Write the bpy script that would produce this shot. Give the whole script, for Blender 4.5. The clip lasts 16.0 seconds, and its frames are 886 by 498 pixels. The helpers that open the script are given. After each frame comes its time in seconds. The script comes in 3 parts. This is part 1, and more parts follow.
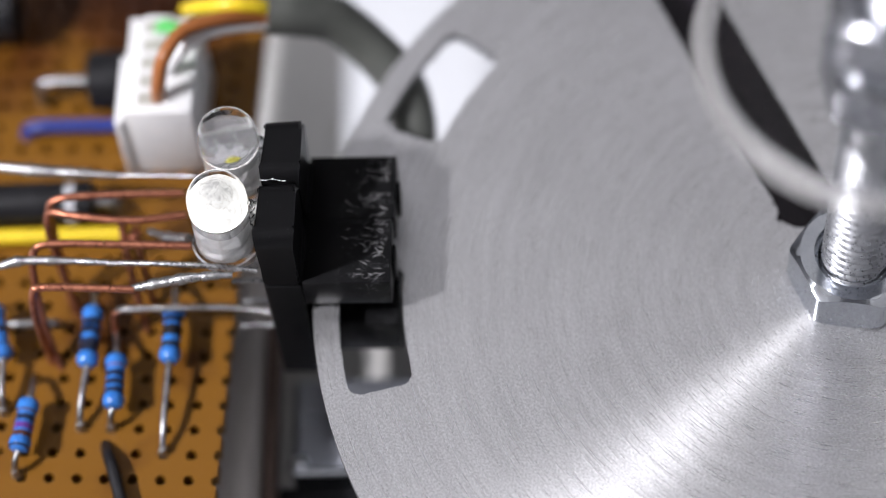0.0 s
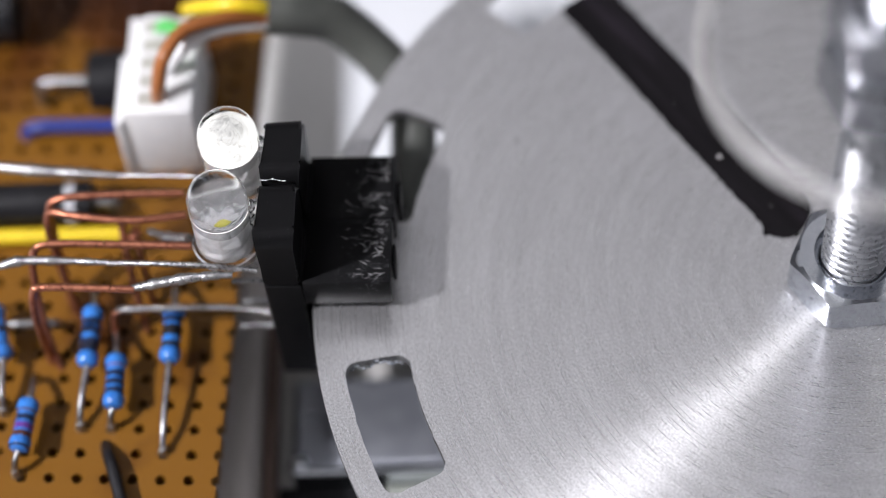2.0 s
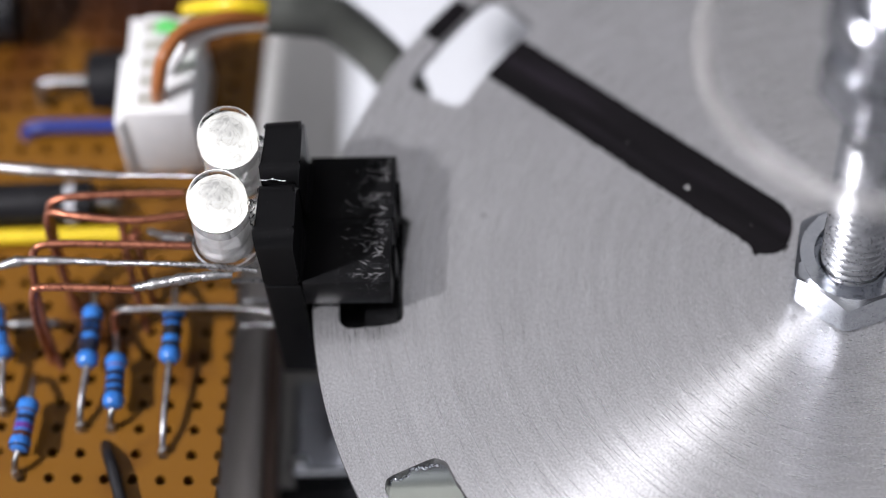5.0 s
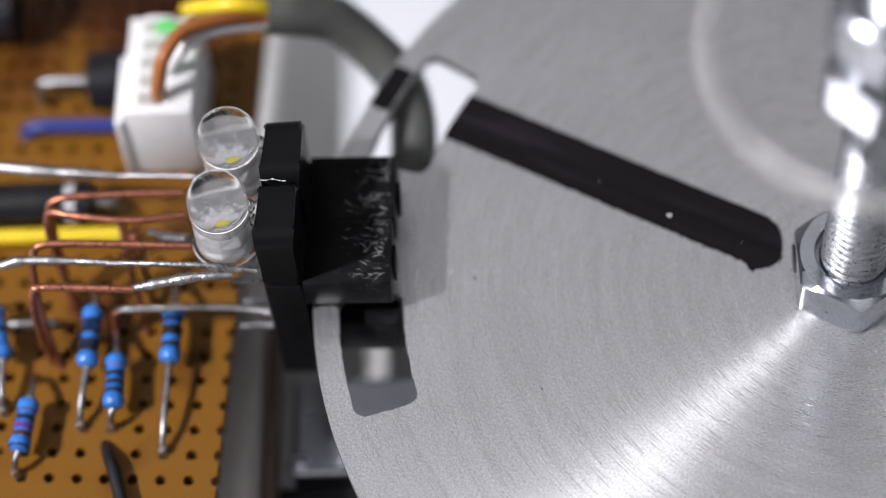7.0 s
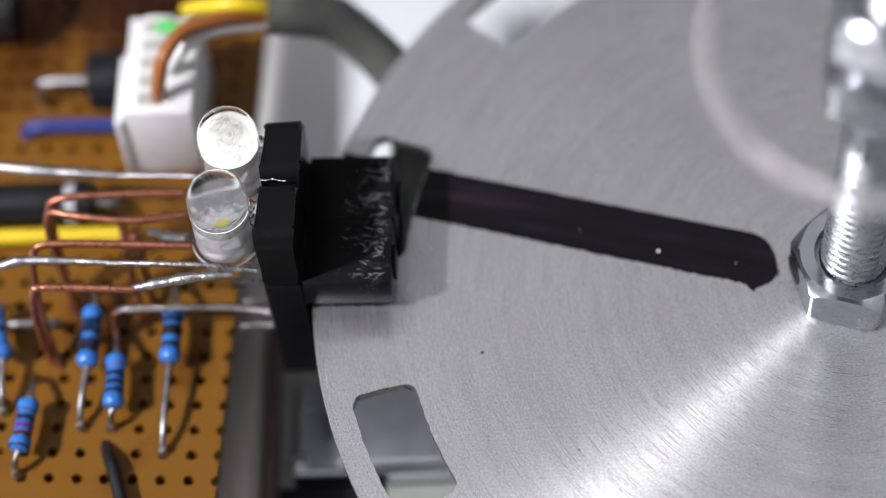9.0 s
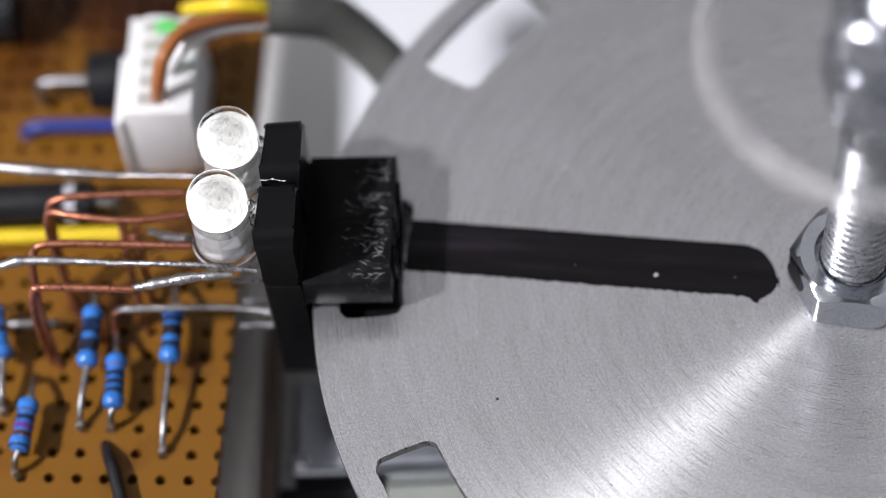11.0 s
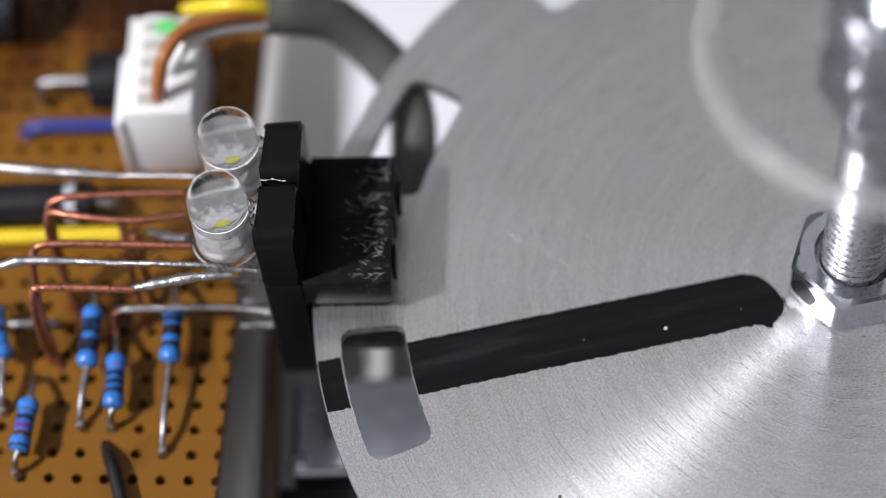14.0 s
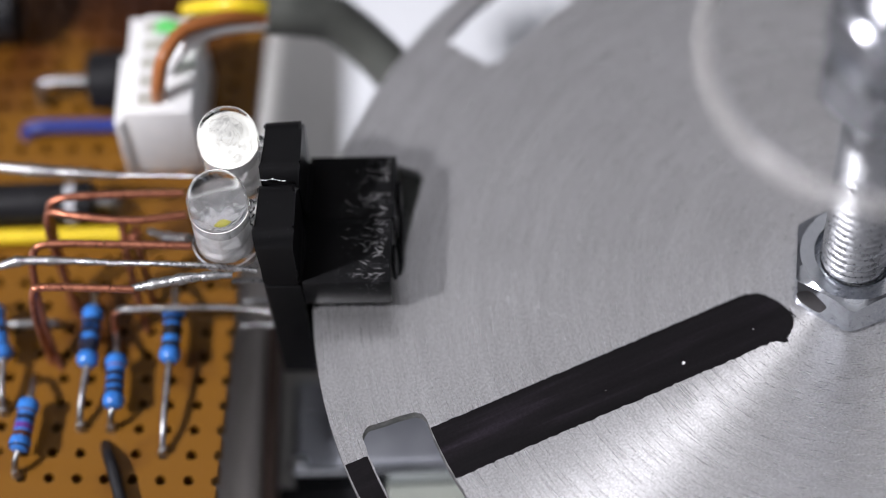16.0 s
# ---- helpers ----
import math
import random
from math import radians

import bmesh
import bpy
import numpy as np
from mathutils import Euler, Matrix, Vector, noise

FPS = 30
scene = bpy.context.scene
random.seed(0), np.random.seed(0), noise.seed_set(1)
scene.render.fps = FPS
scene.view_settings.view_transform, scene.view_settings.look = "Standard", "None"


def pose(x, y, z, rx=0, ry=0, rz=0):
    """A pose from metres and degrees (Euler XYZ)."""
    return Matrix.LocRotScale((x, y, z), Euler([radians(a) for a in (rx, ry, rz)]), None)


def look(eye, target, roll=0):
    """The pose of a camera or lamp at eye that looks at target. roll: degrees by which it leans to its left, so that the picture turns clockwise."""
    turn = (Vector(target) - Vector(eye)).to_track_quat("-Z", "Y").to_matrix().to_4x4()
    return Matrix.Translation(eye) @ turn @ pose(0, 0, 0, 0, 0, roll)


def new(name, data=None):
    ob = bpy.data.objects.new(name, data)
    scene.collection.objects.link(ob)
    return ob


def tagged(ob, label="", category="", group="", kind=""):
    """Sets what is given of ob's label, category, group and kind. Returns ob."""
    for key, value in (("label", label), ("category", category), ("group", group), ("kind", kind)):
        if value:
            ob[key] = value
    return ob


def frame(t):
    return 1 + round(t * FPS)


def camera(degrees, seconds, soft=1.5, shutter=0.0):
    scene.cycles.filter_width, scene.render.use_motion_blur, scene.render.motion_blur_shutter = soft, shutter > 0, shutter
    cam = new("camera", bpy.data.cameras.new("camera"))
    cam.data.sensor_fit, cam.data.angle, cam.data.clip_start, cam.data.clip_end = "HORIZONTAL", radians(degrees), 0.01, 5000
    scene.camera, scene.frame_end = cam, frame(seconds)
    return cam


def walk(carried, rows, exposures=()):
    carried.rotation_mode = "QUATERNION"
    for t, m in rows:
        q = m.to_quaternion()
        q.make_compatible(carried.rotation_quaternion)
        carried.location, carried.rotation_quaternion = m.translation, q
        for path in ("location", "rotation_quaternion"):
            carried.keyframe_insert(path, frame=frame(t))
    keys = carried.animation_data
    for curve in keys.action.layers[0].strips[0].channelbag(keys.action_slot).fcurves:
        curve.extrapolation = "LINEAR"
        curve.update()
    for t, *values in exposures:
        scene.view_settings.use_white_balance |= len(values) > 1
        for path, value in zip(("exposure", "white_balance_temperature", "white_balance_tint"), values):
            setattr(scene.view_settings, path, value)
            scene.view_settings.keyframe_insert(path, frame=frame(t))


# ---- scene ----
MM = 0.001

# ---- camera ----
cam = camera(21.62, 16.0, soft=0.8)
cam.data.dof.use_dof = True
cam.data.dof.focus_distance = 0.2005
cam.data.dof.aperture_fstop = 9.0
EYE = (-0.02741, -0.10517, 0.17922)
SIGHT = (-0.03613, 0.00309, 0.00258)
walk(cam, [(0.0, look(EYE, SIGHT, -6.036)), (16.0, look(EYE, SIGHT, -6.036))], exposures=[(0.0, 0.07), (3.0, 0.04), (7.0, 0.0), (16.0, -0.04)])

# ---- light ----
world = bpy.data.worlds.new("room_air")
world.use_nodes = True
world.node_tree.nodes["Background"].inputs["Color"].default_value = (0.75, 0.85, 1.0, 1)
world.node_tree.nodes["Background"].inputs["Strength"].default_value = 0.1
scene.world = world


def area_lamp(name, eye, target, width, height, watts, colour):
    data = bpy.data.lights.new(name, "AREA")
    data.shape, data.size, data.size_y, data.energy, data.color = "RECTANGLE", width, height, watts, colour
    ob = new(name, data)
    ob.matrix_world = look(eye, target)
    return ob


area_lamp("bench_lamp", (-0.485, -0.175, 0.485), (-0.04, 0.0, 0.0), 0.04, 0.04, 7.6, (1.0, 0.977, 1.03))
# unseen fill panel added overhead, for the disc to mirror
area_lamp("fill_panel", (0.0, 0.0, 0.715), (0.0, -0.0001, 0.0), 1.3, 1.3, 0.84, (1.0, 0.965, 0.98))


# ---- materials ----
def material(name, colour, rough=0.5, metal=0.0, **more):
    m = bpy.data.materials.new(name)
    m.use_nodes = True
    b = m.node_tree.nodes["Principled BSDF"]
    b.inputs["Base Color"].default_value = (*colour, 1)
    b.inputs["Roughness"].default_value = rough
    b.inputs["Metallic"].default_value = metal
    for key, value in more.items():
        b.inputs[key.replace("_", " ")].default_value = value
    return m


def node(m, kind, **settings):
    n = m.node_tree.nodes.new(kind)
    for key, value in settings.items():
        if key in n.inputs:
            n.inputs[key].default_value = value
    return n


def wire(m, a, out, b, slot):
    m.node_tree.links.new(a.outputs[out], b.inputs[slot])


def ramp(m, stops, source=None, out=0):
    r = m.node_tree.nodes.new("ShaderNodeValToRGB")
    e = r.color_ramp.elements
    e[0].position, e[0].color = stops[0][0], (*stops[0][1], 1)
    e[1].position, e[1].color = stops[-1][0], (*stops[-1][1], 1)
    for p, c in stops[1:-1]:
        e.new(p).color = (*c, 1)
    if source:
        wire(m, source, out, r, "Fac")
    return r


def grained(name, low, high, scale, rough=(0.4, 0.6), metal=0.0, bump=0.0, stretch=(1, 1, 1), fine=6.0, depth=0.0001, **more):
    """Colour and gloss that vary at two scales; scale is in features per millimetre."""
    m = material(name, high, rough[0], metal, **more)
    b = m.node_tree.nodes["Principled BSDF"]
    co = node(m, "ShaderNodeTexCoord")
    mp = node(m, "ShaderNodeMapping")
    mp.inputs["Scale"].default_value = [1000 * scale * s for s in stretch]
    wire(m, co, "Object", mp, "Vector")
    big = node(m, "ShaderNodeTexNoise", Scale=1.0, Detail=3.0)
    small = node(m, "ShaderNodeTexNoise", Scale=fine, Detail=4.0)
    wire(m, mp, 0, big, "Vector"), wire(m, mp, 0, small, "Vector")
    mix = node(m, "ShaderNodeMath")
    mix.operation = "MULTIPLY_ADD"
    mix.inputs[1].default_value = 0.45
    wire(m, small, "Fac", mix, 0)
    half = node(m, "ShaderNodeMath")
    half.operation = "MULTIPLY"
    half.inputs[1].default_value = 0.55
    wire(m, big, "Fac", half, 0), wire(m, half, 0, mix, 2)
    r = ramp(m, [(0.32, low), (0.68, high)], mix)
    wire(m, r, "Color", b, "Base Color")
    g = ramp(m, [(0.3, (rough[0],) * 3), (0.7, (rough[1],) * 3)], small, "Fac")
    wire(m, g, "Color", b, "Roughness")
    if bump:
        bm_ = node(m, "ShaderNodeBump", Strength=bump, Distance=depth)
        wire(m, small, "Fac", bm_, "Height"), wire(m, bm_, "Normal", b, "Normal")
    return m


def polar_texture(m, co, per_mm, per_radian, detail, roughness=0.5):
    """Noise drawn out along rings about the middle: features per millimetre of radius and per radian of turn."""
    sep = node(m, "ShaderNodeSeparateXYZ")
    wire(m, co, "Object", sep, 0)
    flat = node(m, "ShaderNodeCombineXYZ")
    wire(m, sep, "X", flat, "X"), wire(m, sep, "Y", flat, "Y")
    length = node(m, "ShaderNodeVectorMath")
    length.operation = "LENGTH"
    wire(m, flat, 0, length, 0)
    turn = node(m, "ShaderNodeMath")
    turn.operation = "ARCTAN2"
    wire(m, sep, "Y", turn, 0), wire(m, sep, "X", turn, 1)
    ends = []
    for source, out, factor in ((length, "Value", 1000.0 * per_mm), (turn, 0, per_radian)):
        times = node(m, "ShaderNodeMath")
        times.operation = "MULTIPLY"
        times.inputs[1].default_value = factor
        wire(m, source, out, times, 0)
        ends.append(times)
    joined = node(m, "ShaderNodeCombineXYZ")
    wire(m, ends[0], 0, joined, "X"), wire(m, ends[1], 0, joined, "Y")
    noise = node(m, "ShaderNodeTexNoise", Scale=1.0, Detail=detail, Roughness=roughness)
    wire(m, joined, 0, noise, "Vector")
    return noise


def times(m, first, second):
    """The product of two colours."""
    mix = node(m, "ShaderNodeMix")
    mix.data_type, mix.blend_type = "RGBA", "MULTIPLY"
    mix.inputs[0].default_value = 1.0
    wire(m, first, 2 if first.bl_idname == "ShaderNodeMix" else "Color", mix, 6)
    wire(m, second, "Color", mix, 7)
    return mix


def weighted(m, sources):
    """The sum of several textures, each by its weight."""
    total = None
    for source, weight in sources:
        part_sum = node(m, "ShaderNodeMath")
        part_sum.operation = "MULTIPLY_ADD"
        part_sum.inputs[1].default_value = weight
        part_sum.inputs[2].default_value = 0.0
        wire(m, source, "Fac", part_sum, 0)
        if total:
            wire(m, total, 0, part_sum, 2)
        total = part_sum
    return total


def brushed_disc():
    """Aluminium turned in fine rings: gloss drawn out along the radius."""
    m = material("turned_aluminium", (0.62, 0.62, 0.63), 0.36, 0.82, Anisotropic=0.92, Anisotropic_Rotation=0.25)
    b = m.node_tree.nodes["Principled BSDF"]
    tan = node(m, "ShaderNodeTangent")
    tan.direction_type, tan.axis = "RADIAL", "Z"
    wire(m, tan, 0, b, "Tangent")
    co = node(m, "ShaderNodeTexCoord")
    cloud = node(m, "ShaderNodeTexNoise", Scale=90.0, Detail=4.0)
    wire(m, co, "Object", cloud, "Vector")
    wide = polar_texture(m, co, 0.9, 1.3, 3.0)
    rings = polar_texture(m, co, 7.0, 6.0, 3.0, 0.62)
    nicks = polar_texture(m, co, 6.0, 60.0, 1.0)
    grain = node(m, "ShaderNodeTexNoise", Scale=4600.0, Detail=3.0, Roughness=0.6)
    wire(m, co, "Object", grain, "Vector")
    colour = ramp(m, [(0.3, (0.55, 0.55, 0.56)), (0.7, (0.60, 0.60, 0.612))], cloud, "Fac")
    colour = times(m, colour, ramp(m, [(0.3, (0.94,) * 3), (0.7, (1.05,) * 3)], wide, "Fac"))
    colour = times(m, colour, ramp(m, [(0.3, (0.92,) * 3), (0.5, (1.0,) * 3), (0.7, (1.07,) * 3)], rings, "Fac"))
    colour = times(m, colour, ramp(m, [(0.18, (0.75,) * 3), (0.22, (1.0,) * 3), (0.77, (1.0,) * 3), (0.84, (1.25,) * 3)], nicks, "Fac"))
    colour = times(m, colour, ramp(m, [(0.34, (0.8,) * 3), (0.5, (1.0,) * 3), (0.66, (1.2,) * 3)], grain, "Fac"))
    # the rolled sheet's brighter sheen on one side, painted into its colour
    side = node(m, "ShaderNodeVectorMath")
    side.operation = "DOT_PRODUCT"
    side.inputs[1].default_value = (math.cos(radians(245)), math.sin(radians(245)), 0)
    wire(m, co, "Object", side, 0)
    painted_sheen = node(m, "ShaderNodeMapRange")
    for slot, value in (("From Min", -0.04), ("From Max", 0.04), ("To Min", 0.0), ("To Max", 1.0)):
        painted_sheen.inputs[slot].default_value = value
    wire(m, side, "Value", painted_sheen, "Value")
    colour = times(m, colour, ramp(m, [(0.0, (0.86,) * 3), (1.0, (1.1,) * 3)], painted_sheen, "Result"))
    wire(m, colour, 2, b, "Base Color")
    gloss = ramp(m, [(0.25, (0.24,) * 3), (0.75, (0.35,) * 3)], rings, "Fac")
    wire(m, gloss, "Color", b, "Roughness")
    height = weighted(m, [(rings, 1.0), (wide, 0.7), (nicks, 0.1), (grain, 0.6)])
    bump = node(m, "ShaderNodeBump", Strength=1.0, Distance=0.000007)
    wire(m, height, 0, bump, "Height"), wire(m, bump, "Normal", b, "Normal")
    return m


def marker_ink():
    """Felt pen ink laid on in long pulls: purplish black, with a dull sheen where it lies thick."""
    m = material("black_marker_ink", (0.01, 0.008, 0.01), 0.4, Specular_IOR_Level=0.16)
    b = m.node_tree.nodes["Principled BSDF"]
    co = node(m, "ShaderNodeTexCoord")
    line = node(m, "ShaderNodeMapping")
    line.vector_type = "TEXTURE"
    line.inputs["Rotation"].default_value = (0, 0, radians(164.3))
    wire(m, co, "Object", line, "Vector")
    pull = node(m, "ShaderNodeMapping")
    pull.inputs["Scale"].default_value = (40, 620, 1)
    wire(m, line, 0, pull, "Vector")
    streak = node(m, "ShaderNodeTexNoise", Scale=1.0, Detail=4.0, Roughness=0.6)
    wire(m, pull, 0, streak, "Vector")
    grain = node(m, "ShaderNodeTexNoise", Scale=3500.0, Detail=3.0)
    wire(m, co, "Object", grain, "Vector")
    rings = polar_texture(m, co, 5.0, 5.0, 2.0)
    tone = ramp(m, [(0.36, (0.0026, 0.0022, 0.0028)), (0.55, (0.0065, 0.0054, 0.0066)), (0.7, (0.017, 0.0135, 0.0185))], streak, "Fac")
    tone = times(m, tone, ramp(m, [(0.35, (0.8,) * 3), (0.68, (1.25,) * 3)], grain, "Fac"))
    wire(m, tone, 2, b, "Base Color")
    sheen = ramp(m, [(0.35, (0.52,) * 3), (0.68, (0.3,) * 3)], streak, "Fac")
    wire(m, sheen, "Color", b, "Roughness")
    bump = node(m, "ShaderNodeBump", Strength=0.5, Distance=0.00001)
    wire(m, rings, "Fac", bump, "Height"), wire(m, bump, "Normal", b, "Normal")
    return m


def board_material():
    """Amber phenolic resin with darker flux stains."""
    m = material("phenolic_board", (0.45, 0.22, 0.04), 0.4, Specular_IOR_Level=0.25)
    b = m.node_tree.nodes["Principled BSDF"]
    co = node(m, "ShaderNodeTexCoord")
    stain = node(m, "ShaderNodeTexNoise", Scale=85.0, Detail=3.0, Roughness=0.55)
    fleck = node(m, "ShaderNodeTexNoise", Scale=900.0, Detail=3.0)
    wire(m, co, "Object", stain, "Vector"), wire(m, co, "Object", fleck, "Vector")
    mix = node(m, "ShaderNodeMath")
    mix.operation = "MULTIPLY_ADD"
    mix.inputs[1].default_value = 0.12
    wire(m, fleck, "Fac", mix, 0), wire(m, stain, "Fac", mix, 2)
    # flux burnt in around the joints: middle, reach in millimetres
    total = mix
    for x, y, reach in ((-19.0, 52.0, 19.0), (-28.0, 50.0, 15.0), (-10.0, 56.0, 11.0), (-26.0, 12.0, 6.0), (-22.0, 3.0, 4.0), (-8.0, 46.0, 7.0), (-13.0, 17.0, 6.0), (-8.0, 12.5, 5.0), (-16.0, 9.0, 5.5), (-9.0, 30.0, 6.0), (-3.0, 11.0, 4.0), (-10.0, 1.5, 3.5), (-6.5, 3.5, 3.0)):
        far = node(m, "ShaderNodeVectorMath")
        far.operation = "DISTANCE"
        far.inputs[1].default_value = (x * MM, y * MM, 1.6 * MM)
        wire(m, co, "Object", far, 0)
        fade = node(m, "ShaderNodeMapRange")
        for slot, value in (("From Min", reach * 0.35 * MM), ("From Max", reach * 1.15 * MM), ("To Min", -0.14), ("To Max", 0.03)):
            fade.inputs[slot].default_value = value
        wire(m, far, "Value", fade, "Value")
        plus = node(m, "ShaderNodeMath")
        plus.operation = "ADD"
        wire(m, total, 0, plus, 0), wire(m, fade, "Result", plus, 1)
        total = plus
    r = ramp(m, [(0.44, (0.024, 0.0065, 0.0016)), (0.62, (0.066, 0.0205, 0.0025)), (0.82, (0.158, 0.067, 0.006))], total)
    wire(m, r, "Color", b, "Base Color")
    return m


def black_plastic():
    """Black moulding with pale scuffs across it."""
    m = material("black_moulding", (0.008, 0.008, 0.009), 0.33, Specular_IOR_Level=0.08)
    b = m.node_tree.nodes["Principled BSDF"]
    co = node(m, "ShaderNodeTexCoord")
    mp = node(m, "ShaderNodeMapping")
    mp.inputs["Scale"].default_value = (900, 1500, 1500)
    mp.inputs["Rotation"].default_value = (0, 0, 1.1)
    wire(m, co, "Object", mp, "Vector")
    n = node(m, "ShaderNodeTexNoise", Scale=1.0, Detail=2.0, Roughness=0.65, Distortion=2.2)
    patch = node(m, "ShaderNodeTexNoise", Scale=900.0, Detail=3.0)
    wire(m, mp, 0, n, "Vector"), wire(m, co, "Object", patch, "Vector")
    line = ramp(m, [(0.482, (0, 0, 0)), (0.5, (1, 1, 1)), (0.518, (0, 0, 0))], n, "Fac")
    area = ramp(m, [(0.46, (0, 0, 0)), (0.60, (1, 1, 1))], patch, "Fac")
    sep = node(m, "ShaderNodeSeparateXYZ")
    wire(m, co, "Object", sep, 0)
    reach = node(m, "ShaderNodeMapRange")
    for slot, value in (("From Min", -0.0062), ("From Max", -0.0022)):
        reach.inputs[slot].default_value = value
    wire(m, sep, "X", reach, "Value")
    mul = node(m, "ShaderNodeMath")
    mul.operation = "MULTIPLY"
    wire(m, line, "Color", mul, 0), wire(m, area, "Color", mul, 1)
    worn = node(m, "ShaderNodeMath")
    worn.operation = "MULTIPLY"
    wire(m, mul, 0, worn, 0), wire(m, reach, "Result", worn, 1)
    dust = node(m, "ShaderNodeTexNoise", Scale=2600.0, Detail=1.0)
    wire(m, co, "Object", dust, "Vector")
    specks = ramp(m, [(0.76, (0, 0, 0)), (0.80, (1, 1, 1))], dust, "Fac")
    most = node(m, "ShaderNodeMath")
    most.operation = "MAXIMUM"
    wire(m, worn, 0, most, 0), wire(m, specks, "Color", most, 1)
    r = ramp(m, [(0.1, (0.006, 0.006, 0.0065)), (0.9, (0.11, 0.11, 0.115))], most)
    wire(m, r, "Color", b, "Base Color")
    bump = node(m, "ShaderNodeBump", Strength=0.12, Distance=0.00005)
    wire(m, n, "Fac", bump, "Height"), wire(m, bump, "Normal", b, "Normal")
    return m


def glowing(name, colour, weak, strong):
    """A lit core: strongest round its foot, where the chip sits, and clouded towards its tip."""
    m = material(name, (0.25, 0.25, 0.25), 0.5)
    b = m.node_tree.nodes["Principled BSDF"]
    b.inputs["Emission Color"].default_value = (*colour, 1)
    co = node(m, "ShaderNodeTexCoord")
    sep = node(m, "ShaderNodeSeparateXYZ")
    wire(m, co, "Object", sep, 0)
    rise = node(m, "ShaderNodeMapRange")
    for slot, value in (("From Min", -0.0034), ("From Max", -0.0003), ("To Min", weak), ("To Max", strong)):
        rise.inputs[slot].default_value = value
    wire(m, sep, "Z", rise, "Value")
    n = node(m, "ShaderNodeTexNoise", Scale=1300.0, Detail=4.0, Distortion=1.6)
    wire(m, co, "Object", n, "Vector")
    cloud = ramp(m, [(0.36, (0.55,) * 3), (0.62, (1.15,) * 3)], n, "Fac")
    power = node(m, "ShaderNodeMath")
    power.operation = "MULTIPLY"
    wire(m, rise, "Result", power, 0), wire(m, cloud, "Color", power, 1)
    wire(m, power, 0, b, "Emission Strength")
    return m


DISC = brushed_disc()
BOARD = board_material()
BLACK = black_plastic()
INK = marker_ink()
ZINC = grained("zinc_plated_steel", (0.50, 0.53, 0.58), (0.63, 0.655, 0.69), 0.35, (0.09, 0.16), 1.0, 0.05)
ALU = grained("milled_aluminium", (0.42, 0.39, 0.365), (0.66, 0.62, 0.59), 0.25, (0.4, 0.6), 0.5, 0.1, (1, 0.15, 1))
STEEL = grained("dull_steel_plate", (0.25, 0.265, 0.30), (0.36, 0.375, 0.415), 0.08, (0.34, 0.4), 0.8, 0.03)
ROD = grained("zinc_plated_thread", (0.50, 0.52, 0.55), (0.64, 0.65, 0.68), 0.5, (0.24, 0.36), 0.95, 0.1)
# darker copy of the zinc, in place of weaker reflections on the upper nuts
DIMMED_ZINC = grained("dimmed_zinc_nut", (0.30, 0.31, 0.34), (0.42, 0.43, 0.46), 0.35, (0.2, 0.3), 0.95, 0.05)
GAP_BROWN = grained("brown_gap_steel", (0.09, 0.06, 0.05), (0.22, 0.155, 0.13), 0.15, (0.4, 0.6), 0.5, 0.1, (1, 0.2, 1))
TIN = grained("solder_tin", (0.20, 0.20, 0.21), (0.44, 0.44, 0.44), 0.9, (0.2, 0.45), 1.0, 0.6)
COPPER = grained("enamelled_copper", (0.20, 0.07, 0.042), (0.44, 0.175, 0.105), 0.5, (0.25, 0.42), 0.85, 0.1)
EPOXY = material("clear_epoxy", (1, 1, 1), 0.02, 0.0, Transmission_Weight=1.0, IOR=1.52)
ACRYLIC = material("clear_acrylic", (0.98, 0.98, 0.97), 0.03, 0.0, Transmission_Weight=1.0, IOR=1.2)
RIM = material("frosted_acrylic_edge", (0.95, 0.94, 0.92), 0.18, 0.0, Transmission_Weight=0.9, IOR=1.2)
WHITE = grained("white_nylon", (0.62, 0.62, 0.63), (0.72, 0.72, 0.72), 0.2, (0.35, 0.5))
CAVITY_SHADE = grained("cavity_shade_grey", (0.30, 0.29, 0.26), (0.42, 0.41, 0.37), 0.5, (0.5, 0.6))
PAPER = grained("white_worktop", (0.67, 0.69, 0.72), (0.73, 0.75, 0.78), 0.05, (0.5, 0.65))
PLASTER = grained("grey_plaster", (0.17, 0.17, 0.18), (0.23, 0.23, 0.235), 0.004, (0.8, 0.9))
CEIL = grained("white_ceiling_paint", (0.70, 0.70, 0.70), (0.78, 0.78, 0.78), 0.004, (0.8, 0.9))
BLUE = grained("blue_lacquer", (0.02, 0.12, 0.42), (0.035, 0.19, 0.56), 0.8, (0.22, 0.35))
BAND = {k: material("band_" + k, c, 0.35) for k, c in dict(brown=(0.07, 0.02, 0.012), black=(0.008, 0.008, 0.012), violet=(0.10, 0.03, 0.22), navy=(0.008, 0.018, 0.06), red=(0.22, 0.03, 0.03)).items()}
SHEATH = grained("grey_cable_sheath", (0.06, 0.064, 0.058), (0.088, 0.092, 0.082), 0.3, (0.4, 0.55), 0.0, 0.1)
PVC = {k: grained("pvc_" + k, [0.8 * v for v in c], c, 0.4, (0.3, 0.45)) for k, c in dict(yellow=(0.75, 0.55, 0.02), brown=(0.34, 0.115, 0.03), white=(0.8, 0.8, 0.8), green=(0.1, 0.5, 0.12), blue=(0.014, 0.03, 0.2), black=(0.008, 0.008, 0.01)).items()}
# black resin of the diodes, also the black of sheets standing for shade
DIODE_SHADE = grained("black_resin_and_shade", (0.006, 0.006, 0.007), (0.014, 0.014, 0.016), 0.6, (0.3, 0.45), Specular_IOR_Level=0.25)
